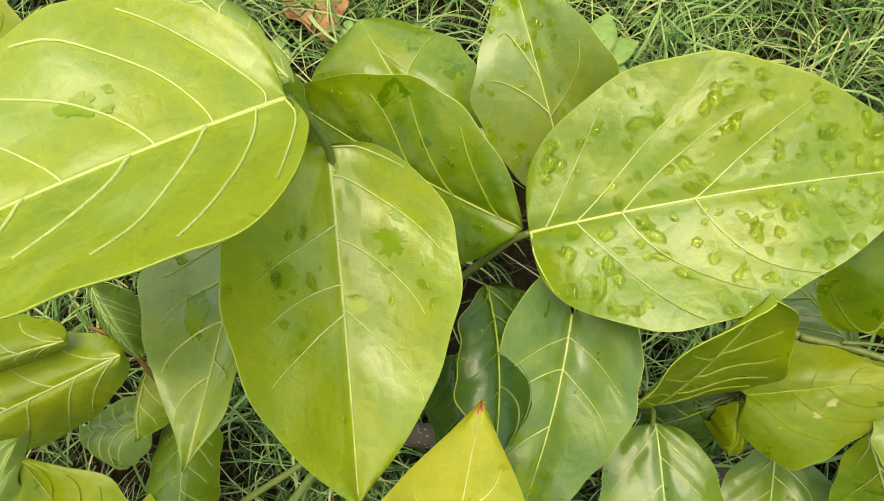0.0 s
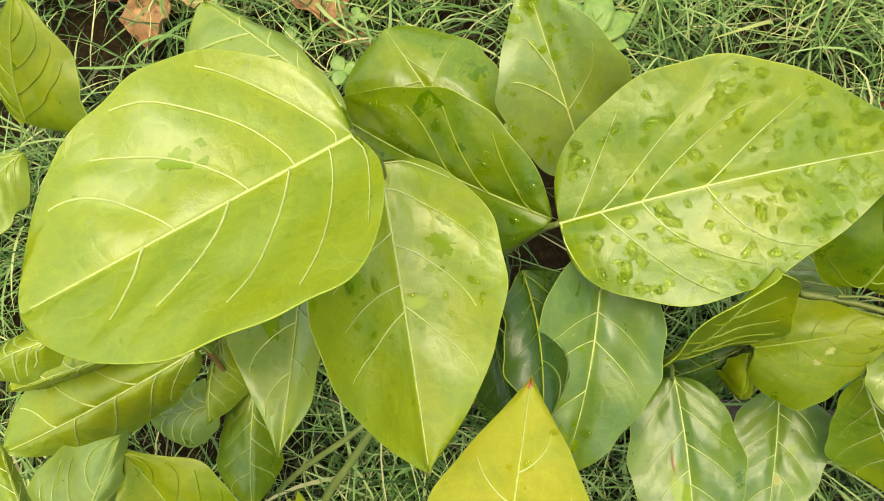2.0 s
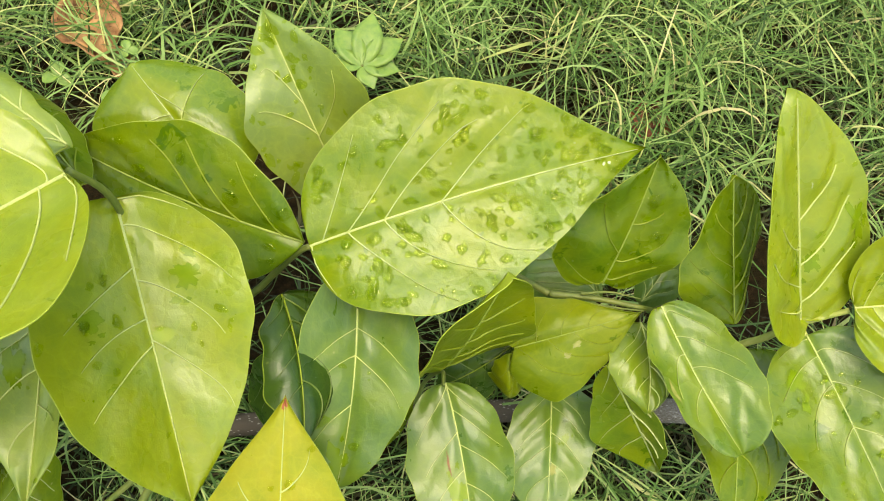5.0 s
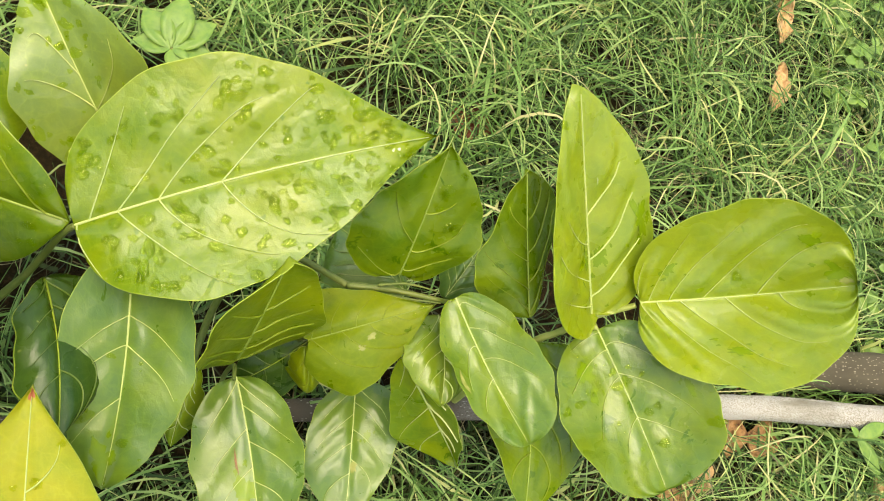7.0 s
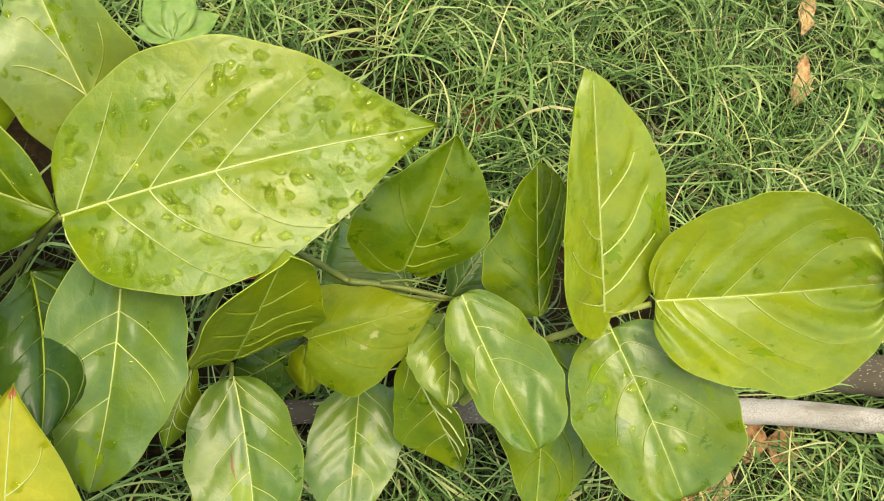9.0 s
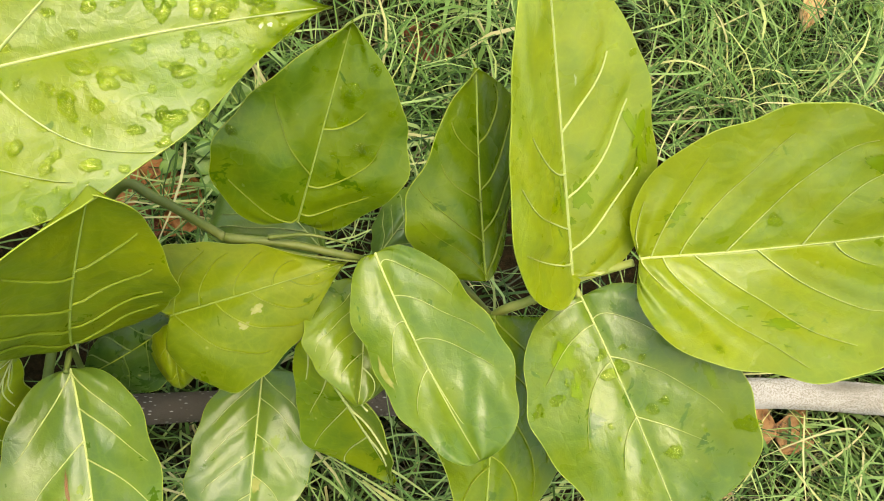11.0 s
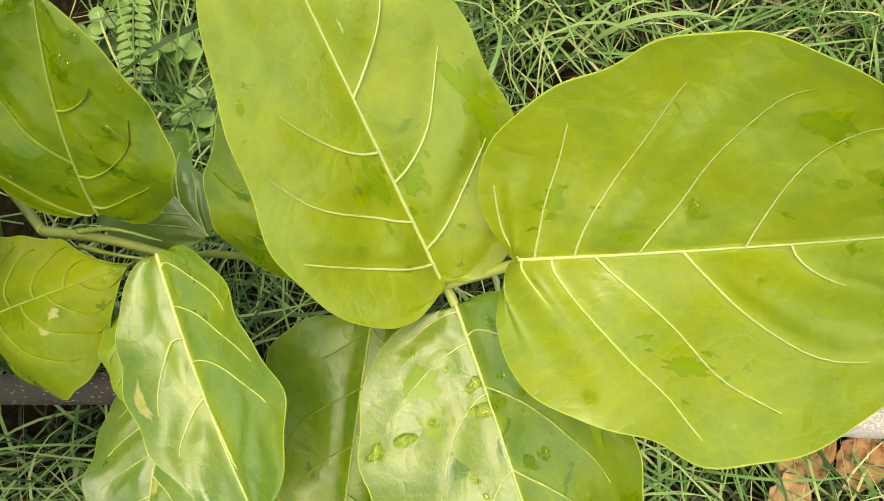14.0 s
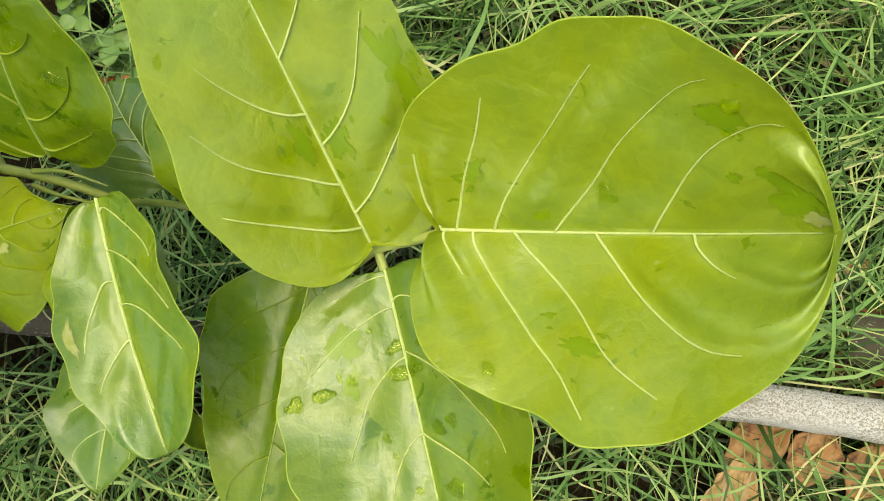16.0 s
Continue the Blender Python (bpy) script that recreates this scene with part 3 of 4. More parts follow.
leaf((0.360, 0.003, 0.211), (0.300, 0.103, 0.330), (0.312, -0.002, 0.264), (0.380, 0.056, 0.266), kind="pale", drops=8, marks=[("wet", 0, .30, .12, .009, .003), ("wet", 1, .27, .15, .008, .004), ("wet", 1, .40, .80, .014, .006), ("white", 1, .62, .15, .003, .0004)], basee=0.29, tipe=0.72, bend=0.000, side=-0.000, cord=0.02, quilt=0.0055, ribs=[(0, 0.043, 0.47, 0.131, 0.87, 0.263), (0, 0.166, 0.31, 0.247, 0.83, 0.441), (0, 0.35, 0.39, 0.452, 0.6, 0.548), (1, 0.087, 0.31, 0.154, 0.75, 0.308), (1, 0.271, 0.33, 0.348, 0.74, 0.519), (1, 0.478, 0.39, 0.589, 0.62, 0.667)])
leaf((0.388, 0.010, 0.226), (0.501, 0.015, 0.296), (0.424, 0.059, 0.307), (0.449, -0.051, 0.270), kind="pale", drops=8, marks=[("tan", 0, .965, .12, .004, .003), ("wet", 0, .15, .45, .006, .004), ("wet", 1, .45, .62, .008, .003), ("wet", 0, .93, .25, .008, .006), ("wet", 0, .80, .62, .006, .005)], basee=0.34, tipe=0.35, bend=-0.014, side=0.003, cord=0.03, quilt=0.0095, ribs=[(0, 0.041, 0.53, 0.157, 0.82, 0.274), (0, 0.141, 0.44, 0.298, 0.81, 0.548), (0, 0.305, 0.38, 0.504, 0.8, 0.795), (0, 0.567, 0.32, 0.702, 0.75, 0.932), (0, 0.003, 0.6, 0.012, 0.82, 0.06), (1, 0.012, 0.33, 0.052, 0.42, 0.089), (1, 0.083, 0.63, 0.301, 0.9, 0.514), (1, 0.194, 0.48, 0.426, 0.81, 0.671), (1, 0.416, 0.35, 0.576, 0.72, 0.838), (1, 0.674, 0.16, 0.722, 0.26, 0.788)])
leaf((0.366, -0.006, 0.206), (0.412, -0.110, 0.206), (0.433, -0.053, 0.241), (0.338, -0.071, 0.211), kind="fresh", marks=[("wet", 1, .22, .5, .008, .006), ("wet", 0, .5, .75, .006, .003), ("wet", 1, .35, .45, .006, .003)], drops=30, basee=0.33, tipe=0.35, bend=0.001, side=-0.001, cord=0.01, quilt=0.0034, ribs=[(0, 0.112, 0.58, 0.247, 0.82, 0.438), (0, 0.286, 0.34, 0.403, 0.74, 0.667), (1, 0.133, 0.46, 0.19, 0.77, 0.295), (1, 0.307, 0.32, 0.405, 0.59, 0.601), (0, 0.561, 0.29, 0.662, 0.55, 0.755), (1, 0.563, 0.2, 0.63, 0.38, 0.738), (1, 0.022, 0.53, 0.038, 0.81, 0.072)])
leaf((0.330, -0.013, 0.179), (0.326, -0.127, 0.172), (0.399, -0.025, 0.154), (0.290, -0.032, 0.186), kind="deep", quilt=.0008, basee=0.40, tipe=0.67, bend=0.004, side=0.001, cord=-0.01)
leaf((0.243, 0.022, 0.150), (0.192, 0.071, 0.140), (0.187, 0.023, 0.140), (0.217, 0.074, 0.140), kind="grey")
leaf((0.273, 0.022, 0.150), (0.302, 0.067, 0.150), (0.279, 0.058, 0.140), (0.306, 0.034, 0.140), kind="grey")
leaf((-0.075, 0.032, 0.334), (-0.175, 0.098, 0.296), (-0.178, 0.039, 0.291), (-0.117, 0.074, 0.310), kind="silver", basee=0.55, tipe=0.87, bend=0.005, side=0.001, cord=-0.01)
leaf((-0.079, 0.027, 0.300), (-0.164, 0.109, 0.240), (-0.152, 0.054, 0.250), (-0.113, 0.085, 0.250), kind="deep")
leaf((0.173, -0.027, 0.180), (0.178, -0.055, 0.150), (0.188, -0.039, 0.150), (0.163, -0.041, 0.150), kind="olive", veins=2, quilt=.0004, wave=.0006)
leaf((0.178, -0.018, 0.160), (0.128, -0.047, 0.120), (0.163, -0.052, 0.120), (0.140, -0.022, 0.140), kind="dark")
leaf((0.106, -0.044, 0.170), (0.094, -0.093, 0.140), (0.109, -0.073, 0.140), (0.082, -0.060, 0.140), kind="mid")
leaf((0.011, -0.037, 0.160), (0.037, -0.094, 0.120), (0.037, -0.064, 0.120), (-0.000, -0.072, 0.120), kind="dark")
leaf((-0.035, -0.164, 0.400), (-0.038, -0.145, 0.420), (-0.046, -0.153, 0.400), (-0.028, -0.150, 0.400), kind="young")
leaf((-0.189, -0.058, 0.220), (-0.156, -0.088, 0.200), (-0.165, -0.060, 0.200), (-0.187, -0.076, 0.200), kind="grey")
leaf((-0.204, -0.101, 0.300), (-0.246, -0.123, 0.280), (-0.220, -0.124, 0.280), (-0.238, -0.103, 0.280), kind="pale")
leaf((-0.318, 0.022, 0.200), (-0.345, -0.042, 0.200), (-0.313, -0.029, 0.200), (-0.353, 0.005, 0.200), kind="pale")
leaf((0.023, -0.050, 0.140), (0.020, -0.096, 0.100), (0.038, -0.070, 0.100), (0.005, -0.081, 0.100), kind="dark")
leaf((-0.183, -0.194, 0.300), (-0.227, -0.154, 0.280), (-0.227, -0.177, 0.280), (-0.200, -0.180, 0.280), kind="pale")
# leaves end


# ---- stems ----
def bark_material():
    """Grey-brown bark with pale raised flecks along the stem, paler in broad patches."""
    m, t, b, add = material("bark")
    tc = add("ShaderNodeTexCoord")
    mp = add("ShaderNodeMapping")
    mp.inputs["Scale"].default_value = (0.35, 1.0, 1.0)
    t.links.new(tc.outputs["Object"], mp.inputs["Vector"])
    v = add("ShaderNodeTexVoronoi", Scale=520.0)
    v.feature = "F1"
    n2 = add("ShaderNodeTexNoise", Scale=30.0, Detail=3.0)
    for q in (v, n2):
        t.links.new(mp.outputs[0], q.inputs["Vector"])
    fleck = ramp(t, v.outputs["Distance"], 0.24, 0.14)
    sp = add("ShaderNodeSeparateXYZ")
    t.links.new(tc.outputs["Object"], sp.inputs[0])
    return m, t, b, add, fleck, n2.outputs[0], sp


def bark_pale():
    m, t, b, add, fleck, wide, sp = bark_material()
    fine = add("ShaderNodeTexNoise", Scale=900.0, Detail=4.0, Roughness=0.7)
    t.links.new(sp.inputs[0].links[0].from_socket, fine.inputs["Vector"])
    fissure = ramp(t, fine.outputs[0], 0.44, 0.52)
    c = mix_rgb(t, fissure, (0.25, 0.222, 0.165), (0.47, 0.445, 0.385))
    c = mix_rgb(t, ramp(t, wide, 0.44, 0.30), c, (0.20, 0.175, 0.12))
    c = mix_rgb(t, ramp(t, wide, 0.52, 0.66), c, (0.47, 0.44, 0.38))
    # Towards low x the trunk turns darker, with pale flecks.
    young = mix_rgb(t, fleck, (0.105, 0.085, 0.058), (0.42, 0.39, 0.32))
    c = mix_rgb(t, ramp(t, sp.outputs[0], 0.40, 0.30), c, young)
    t.links.new(c, b.inputs["Base Color"])
    b.inputs["Roughness"].default_value = 0.85
    b.inputs["Specular IOR Level"].default_value = 0.15
    bp = add("ShaderNodeBump", Strength=0.7, Distance=0.0012)
    t.links.new(fissure, bp.inputs["Height"])
    t.links.new(bp.outputs[0], b.inputs["Normal"])
    return m


def bark_dark():
    m, t, b, add, fleck, wide, sp = bark_material()
    m.name = "bark_dark"
    c = mix_rgb(t, ramp(t, wide, 0.35, 0.65), (0.050, 0.042, 0.026), (0.085, 0.072, 0.045))
    c = mix_rgb(t, fleck, c, (0.27, 0.24, 0.17))
    t.links.new(c, b.inputs["Base Color"])
    b.inputs["Roughness"].default_value = 0.8
    b.inputs["Specular IOR Level"].default_value = 0.15
    bp = add("ShaderNodeBump", Strength=0.5, Distance=0.001)
    t.links.new(fleck, bp.inputs["Height"])
    t.links.new(bp.outputs[0], b.inputs["Normal"])
    return m


def stem(name, points, r0, r1, mat, label="", knots=0.0, parent=None):
    n = 10 * len(points)
    line = smooth_line(points, n)
    rad = [(r0 + (r1 - r0) * i / (n - 1)) * (1 + knots * noise.noise(Vector((i * 0.6, r0 * 900, 1)))) for i in range(n)]
    v, f = tube(line, rad, 10)
    return tagged(mesh_object(name, v, f, [mat], parent=parent or sapling), label)


BARK_P, BARK_D = bark_pale(), bark_dark()
stem("trunk", [(0.98, -0.038, 0.034), (0.712, -0.029, 0.034), (0.587, -0.028, 0.034), (0.38, -0.040, 0.031), (0.166, -0.054, 0.029),
     (-0.053, -0.081, 0.026), (-0.12, -0.10, 0.0)], 0.0140, 0.0080, BARK_P, "pale grey cracked bark", 0.07)
stem("limb", [(1.02, 0.010, 0.040), (0.776, 0.014, 0.038), (0.70, 0.014, 0.033), (0.64, 0.016, 0.026), (0.605, 0.018, 0.016)],
     0.0230, 0.0165, BARK_D, "dark brown bark with pale flecks", 0.05)
stem("twig", [(0.090, -0.056, 0.014), (0.110, 0.010, 0.10), (0.139, 0.040, 0.165), (0.160, 0.032, 0.180), (0.193, 0.010, 0.200)], 0.0030, 0.0022, STEM)
stem("twig", [(0.193, 0.010, 0.200), (0.223, 0.008, 0.205), (0.252, 0.003, 0.210), (0.254, -0.003, 0.230)], 0.0024, 0.0014, STEM)
stem("bud_scale", [(0.214, 0.004, 0.207), (0.232, 0.001, 0.213), (0.252, 0.000, 0.214)], 0.0013, 0.0004, STEM)
stem("bud_scale", [(0.212, 0.010, 0.207), (0.230, 0.011, 0.213), (0.250, 0.008, 0.213)], 0.0012, 0.0004, STEM)
stem("petiole", [(0.040, 0.010, 0.268), (0.030, 0.009, 0.250), (0.007, 0.001, 0.200), (-0.034, -0.027, 0.140), (-0.062, -0.111, 0.100), (-0.095, -0.169, 0.050), (-0.11, -0.20, -0.01)], 0.0017, 0.0036, STEM)
stem("petiole", [(-0.066, -0.108, 0.104), (-0.080, -0.123, 0.098), (-0.121, -0.158, 0.060), (-0.16, -0.20, -0.01)], 0.0020, 0.0026, STEM)
stem("petiole", [(-0.061, 0.009, 0.361), (-0.053, 0.010, 0.325), (-0.050, -0.001, 0.250), (-0.030, 0.000, 0.190), (-0.040, -0.040, 0.130)], 0.0016, 0.0024, STEM)
stem("petiole", [(0.387, 0.009, 0.222), (0.375, 0.006, 0.212), (0.362, 0.002, 0.205), (0.345, -0.006, 0.185), (0.333, -0.011, 0.165), (0.318, -0.03, 0.08), (0.31, -0.044, 0.01)], 0.0020, 0.0030, PETIOLE)
stem("petiole", [(0.366, -0.006, 0.204), (0.362, 0.001, 0.204)], 0.0019, 0.0019, PETIOLE)
stem("petiole", [(0.348, -0.006, 0.185), (0.360, 0.004, 0.200), (0.356, 0.012, 0.211)], 0.0019, 0.0019, PETIOLE)
stem("petiole", [(0.262, 0.000, 0.226), (0.275, 0.006, 0.205), (0.306, 0.006, 0.180), (0.333, -0.011, 0.165)], 0.0014, 0.0018, STEM)
stem("petiole", [(-0.192, -0.077, 0.200), (-0.175, -0.079, 0.200), (-0.161, -0.087, 0.190), (-0.160, -0.110, 0.10), (-0.15, -0.16, -0.01)], 0.0012, 0.0020, STALK, "reddish brown leaf stalk")
stem("petiole", [(0.129, -0.051, 0.172), (0.128, -0.040, 0.160), (0.122, -0.040, 0.090), (0.12, -0.055, 0.014)], 0.0013, 0.0020, STEM)
stem("petiole", [(0.190, -0.012, 0.196), (0.180, -0.014, 0.185), (0.15, -0.03, 0.10), (0.13, -0.053, 0.014)], 0.0013, 0.0020, STEM)


# ---- fallen leaves, stone and weeds ----
def dead_material(name, light, dark, spot):
    """A dead leaf: two browns in streaks, dark rot spots and a wrinkled skin."""
    m, t, b, add = material(name)
    tc = add("ShaderNodeTexCoord")
    mp = add("ShaderNodeMapping")
    mp.inputs["Scale"].default_value = (0.5, 1.0, 1.0)
    t.links.new(tc.outputs["Object"], mp.inputs["Vector"])
    ns = []
    for sc, de in ((70.0, 4.0), (150.0, 5.0), (420.0, 3.0)):
        n = add("ShaderNodeTexNoise", Scale=sc, Detail=de, Roughness=0.65)
        t.links.new(mp.outputs[0], n.inputs["Vector"])
        ns.append(n.outputs[0])
    c = mix_rgb(t, ramp(t, ns[0], 0.35, 0.65), light, dark)
    c = mix_rgb(t, ramp(t, ns[1], 0.55, 0.66), c, spot)
    t.links.new(c, b.inputs["Base Color"])
    b.inputs["Roughness"].default_value = 0.65
    b.inputs["Specular IOR Level"].default_value = 0.25
    b1 = add("ShaderNodeBump", Strength=0.6, Distance=0.0022)
    t.links.new(ns[1], b1.inputs["Height"])
    b2 = add("ShaderNodeBump", Strength=0.5, Distance=0.001)
    t.links.new(ns[2], b2.inputs["Height"])
    t.links.new(b1.outputs[0], b2.inputs["Normal"])
    t.links.new(b2.outputs[0], b.inputs["Normal"])
    return m


DRY = dead_material("dry_leaf", (0.38, 0.22, 0.09), (0.22, 0.105, 0.04), (0.10, 0.045, 0.02))
TAN = dead_material("dry_tan", (0.52, 0.36, 0.17), (0.38, 0.21, 0.08), (0.20, 0.10, 0.04))
RUST = dead_material("dry_rust", (0.42, 0.18, 0.055), (0.27, 0.10, 0.035), (0.09, 0.035, 0.016))
RED = dead_material("dry_red", (0.22, 0.075, 0.03), (0.12, 0.04, 0.02), (0.05, 0.022, 0.012))
WEED = plain_material("weed_leaf", (0.092, 0.178, 0.026), (0.150, 0.240, 0.032), 0.42, 120, 0.0006)
STONE = plain_material("stone", (0.20, 0.165, 0.125), (0.115, 0.09, 0.065), 0.95, 60, 0.008)


def curled_leaf(x, y, z, length, width, turn, mat, label, curl=1.0, seed=1):
    """A dead leaf: a pointed blade rolled up along its length, with a crinkled edge."""
    r = random.Random(seed)
    ns, nu = 22, 13
    top = []
    bendy, ph = r.uniform(-0.5, 0.5), r.uniform(0, 6)
    for i in range(ns + 1):
        s = i / ns
        w = width * (0.06 + 1.12 * math.sin(math.pi * s ** 0.8) ** 1.15) * (1 + 0.22 * noise.noise(Vector((s * 7, ph, 0.5))))
        for k in range(nu):
            u = 2 * k / (nu - 1) - 1
            a = curl * u * (0.7 + 0.6 * s)
            px = (s - 0.5) * length
            py = w * math.sin(a) / max(curl, 0.3) + 0.1 * length * bendy * math.sin(math.pi * s)
            pz = w * (1 - math.cos(a)) / max(curl, 0.3) + length / 0.08 * (0.0026 * math.sin(9 * s + ph + 2 * u) + 0.0018 * math.sin(23 * s + 7 * u + ph) + 0.0012 * math.sin(31 * s - 9 * u)) + 0.05 * length * math.sin(3 * s + ph) + 0.10 * length * noise.noise(Vector((s * 4.5, u * 1.6, ph))) + 0.05 * length * noise.noise(Vector((s * 11, u * 4, ph))) + 0.10 * width * abs(u)
            top.append(Vector((px, py, pz)))
    low = min(v.z for v in top)
    top = [Vector((v.x, v.y, v.z - low + 0.001)) for v in top]
    off = len(top)
    verts = top + [v - Vector((0, 0, 0.0008)) for v in top]
    faces = []
    for i in range(ns):
        for k in range(nu - 1):
            a, b, c, d = i * nu + k, i * nu + k + 1, (i + 1) * nu + k + 1, (i + 1) * nu + k
            faces += [(a, d, c, b), (a + off, b + off, c + off, d + off)]
        for k in (0, nu - 1):
            a, d = i * nu + k, (i + 1) * nu + k
            faces.append((a, d, d + off, a + off) if k else (a, a + off, d + off, d))
    for i in (0, ns):
        for k in range(nu - 1):
            a, b = i * nu + k, i * nu + k + 1
            faces.append((a, b, b + off, a + off) if i == 0 else (a, a + off, b + off, b))
    ob = mesh_object("dry_leaf", verts, faces, [mat])
    ob.matrix_world = pose(x, y, z, r.uniform(-12, 12), r.uniform(-12, 12), turn)
    tagged(ob, label, "dead leaf", group="fallen leaves in the grass")
    return ob


def small_blade(length, width, tip=0.8):
    """Vertices and faces of a small flat-ish leaf along +x, with a fold along its middle."""
    ns, us = 8, (-1, -0.6, 0, 0.6, 1)
    top = []
    for i in range(ns + 1):
        s = i / ns
        w = width * (math.sin(math.pi / 2 * min(s / 0.45, 1)) ** 0.6 if s < 0.45 else max(math.cos(math.pi / 2 * (s - 0.45) / 0.55), 0) ** tip)
        for u in us:
            top.append(Vector((s * length, u * w, abs(u) * w * 0.25 - 0.25 * length * (s - 0.4) ** 2)))
    off, nu = len(top), len(us)
    verts = top + [v - Vector((0, 0, 0.0005)) for v in top]
    faces = []
    for i in range(ns):
        for k in range(nu - 1):
            a, b, c, d = i * nu + k, i * nu + k + 1, (i + 1) * nu + k + 1, (i + 1) * nu + k
            faces += [(a, d, c, b), (a + off, b + off, c + off, d + off)]
        for k in (0, nu - 1):
            a, d = i * nu + k, (i + 1) * nu + k
            faces.append((a, d, d + off, a + off) if k else (a, a + off, d + off, d))
    return verts, faces


def weed(x, y, height, blades, label):
    """A small broad-leaved weed: a thin stalk from the soil and its leaves (length, width, heading, lift)."""
    ob = tagged(new("weed"), label, "weed")
    ob.matrix_world = pose(x, y, 0)
    v, f = tube(smooth_line([(0.004, 0, -0.004), (0.002, 0.002, height * 0.6), (0, 0, height)], 8), [0.0012] * 8, 6)
    mesh_object("stalk", v, f, [STEM], parent=ob)
    for length, width, turn, lift in blades:
        v, f = small_blade(length, width, 1.15)
        b = mesh_object("leaf", v, f, [WEED], parent=ob)
        b.matrix_local = pose(0, 0, height, 0, -lift, turn)
    return ob


def clover_patch(x0, x1, y0, y1, count, seed):
    """Low rounded leaves on thin stalks, three together, one mesh."""
    r = random.Random(seed)
    verts, faces = [], []
    for _ in range(count):
        x, y, h = r.uniform(x0, x1), r.uniform(y0, y1), r.uniform(0.015, 0.05)
        t0 = r.uniform(0, 360)
        size = r.uniform(0.006, 0.011)
        v, f = tube([(x, y, 0), (x + 0.002, y, h)], [0.0005, 0.0004], 4)
        o = len(verts)
        verts += v
        faces += [tuple(o + q for q in g) for g in f]
        for k in range(3):
            v, f = small_blade(size * 1.5, size * 0.7, 0.45)
            m = pose(x + 0.002, y, h, r.uniform(-15, 15), r.uniform(-20, 15), t0 + 120 * k)
            o = len(verts)
            verts += [m @ q for q in v]
            faces += [tuple(o + q for q in g) for g in f]
    ob = mesh_object("clover", verts, faces, [WEED])
    tagged(ob, "low round-leaved clover among the grass", "clover", kind="stuff")


def fern_leaf(x, y, z, length, turn, label):
    """A feathery leaf: a thin stalk with paired narrow leaflets."""
    ob = tagged(new("feathery_weed"), label, "weed")
    ob.matrix_world = pose(x, y, 0)
    m = pose(0, 0, z, 0, -8, turn)
    line = [m @ Vector((length * i / 9, 0, -0.15 * length * (i / 9) ** 2)) for i in range(10)]
    v, f = tube([Vector((0.0, 0.0, -0.005))] + line, [0.0007] * 11, 5)
    mesh_object("stalk", v, f, [STEM], parent=ob)
    lv, lf = small_blade(0.012, 0.0028, 0.5)
    me = None
    for i in range(1, 13):
        for sgn in (-1, 1):
            b = mesh_object("leaflet", lv, lf, [WEED], parent=ob)
            if me is None:
                me = b.data
            else:
                b.data = me
            s = i / 13
            b.matrix_local = m @ pose(length * s, 0, -0.15 * length * s * s, 0, 0, sgn * 72)
    return ob


curled_leaf(0.690, 0.412, 0.032, 0.070, 0.0105, 80, TAN, "pale tan curled dead leaf in the grass", 1.1, 3)
curled_leaf(0.672, 0.322, 0.032, 0.064, 0.0115, 76, TAN, "pale tan curled dead leaf in the grass", 1.0, 4)
curled_leaf(0.560, -0.052, 0.014, 0.048, 0.015, 38, DRY, "orange-brown crumpled dead leaf beside the trunk", 0.45, 5)
curled_leaf(0.594, -0.052, 0.014, 0.044, 0.013, 74, DRY, "orange-brown crumpled dead leaf beside the trunk", 0.45, 6)
curled_leaf(0.548, -0.083, 0.014, 0.056, 0.016, 72, TAN, "pale tan curled dead leaf in the grass", 0.9, 7)
curled_leaf(0.626, -0.055, 0.013, 0.044, 0.014, 55, DRY, "orange-brown crumpled dead leaf beside the trunk", 0.45, 8)
curled_leaf(0.749, -0.103, 0.020, 0.045, 0.016, -50, TAN, "pale tan curled dead leaf in the grass", 0.7, 9)
curled_leaf(-0.193, 0.262, 0.022, 0.075, 0.030, -60, DRY, "orange-brown broad dead leaf in the grass", 0.7, 10)
curled_leaf(-0.311, 0.258, 0.020, 0.080, 0.022, -48, TAN, "pale tan curled dead leaf in the grass", 0.9, 11)
curled_leaf(-0.350, 0.215, 0.022, 0.075, 0.026, -70, DRY, "brown crumpled dead leaf in the grass", 1.0, 12)
curled_leaf(-0.160, 0.235, 0.020, 0.050, 0.014, -40, DRY, "brown crumpled dead leaf in the grass", 1.0, 13)
curled_leaf(-0.40, 0.255, 0.015, 0.070, 0.022, 30, RED, "dark red-brown dead leaf in the grass", 0.9, 14)
curled_leaf(0.121, 0.086, 0.026, 0.044, 0.015, 70, RUST, "rust-brown curled dead leaf under the sapling", 0.8, 15)
curled_leaf(0.148, 0.092, 0.024, 0.052, 0.014, 4, RUST, "rust-brown curled dead leaf under the sapling", 0.9, 16)
curled_leaf(0.160, 0.074, 0.026, 0.040, 0.014, 62, RUST, "rust-brown curled dead leaf under the sapling", 0.7, 21)
curled_leaf(0.140, 0.058, 0.024, 0.042, 0.013, 35, RED, "dark red-brown dead leaf under the sapling", 0.9, 22)
curled_leaf(0.520, 0.180, 0.004, 0.026, 0.006, 78, RED, "dark red-brown dead leaf in the grass", 0.9, 23)
curled_leaf(0.620, 0.018, 0.004, 0.060, 0.024, 60, RED, "dark red-brown dead leaf under the sapling", 0.6, 17)
curled_leaf(0.606, 0.059, 0.014, 0.016, 0.006, 30, DRY, "small orange-brown leaf scrap in the grass", 0.8, 18)
curled_leaf(0.536, -0.105, 0.010, 0.045, 0.014, 10, DRY, "brown crumpled dead leaf in the grass", 0.8, 19)
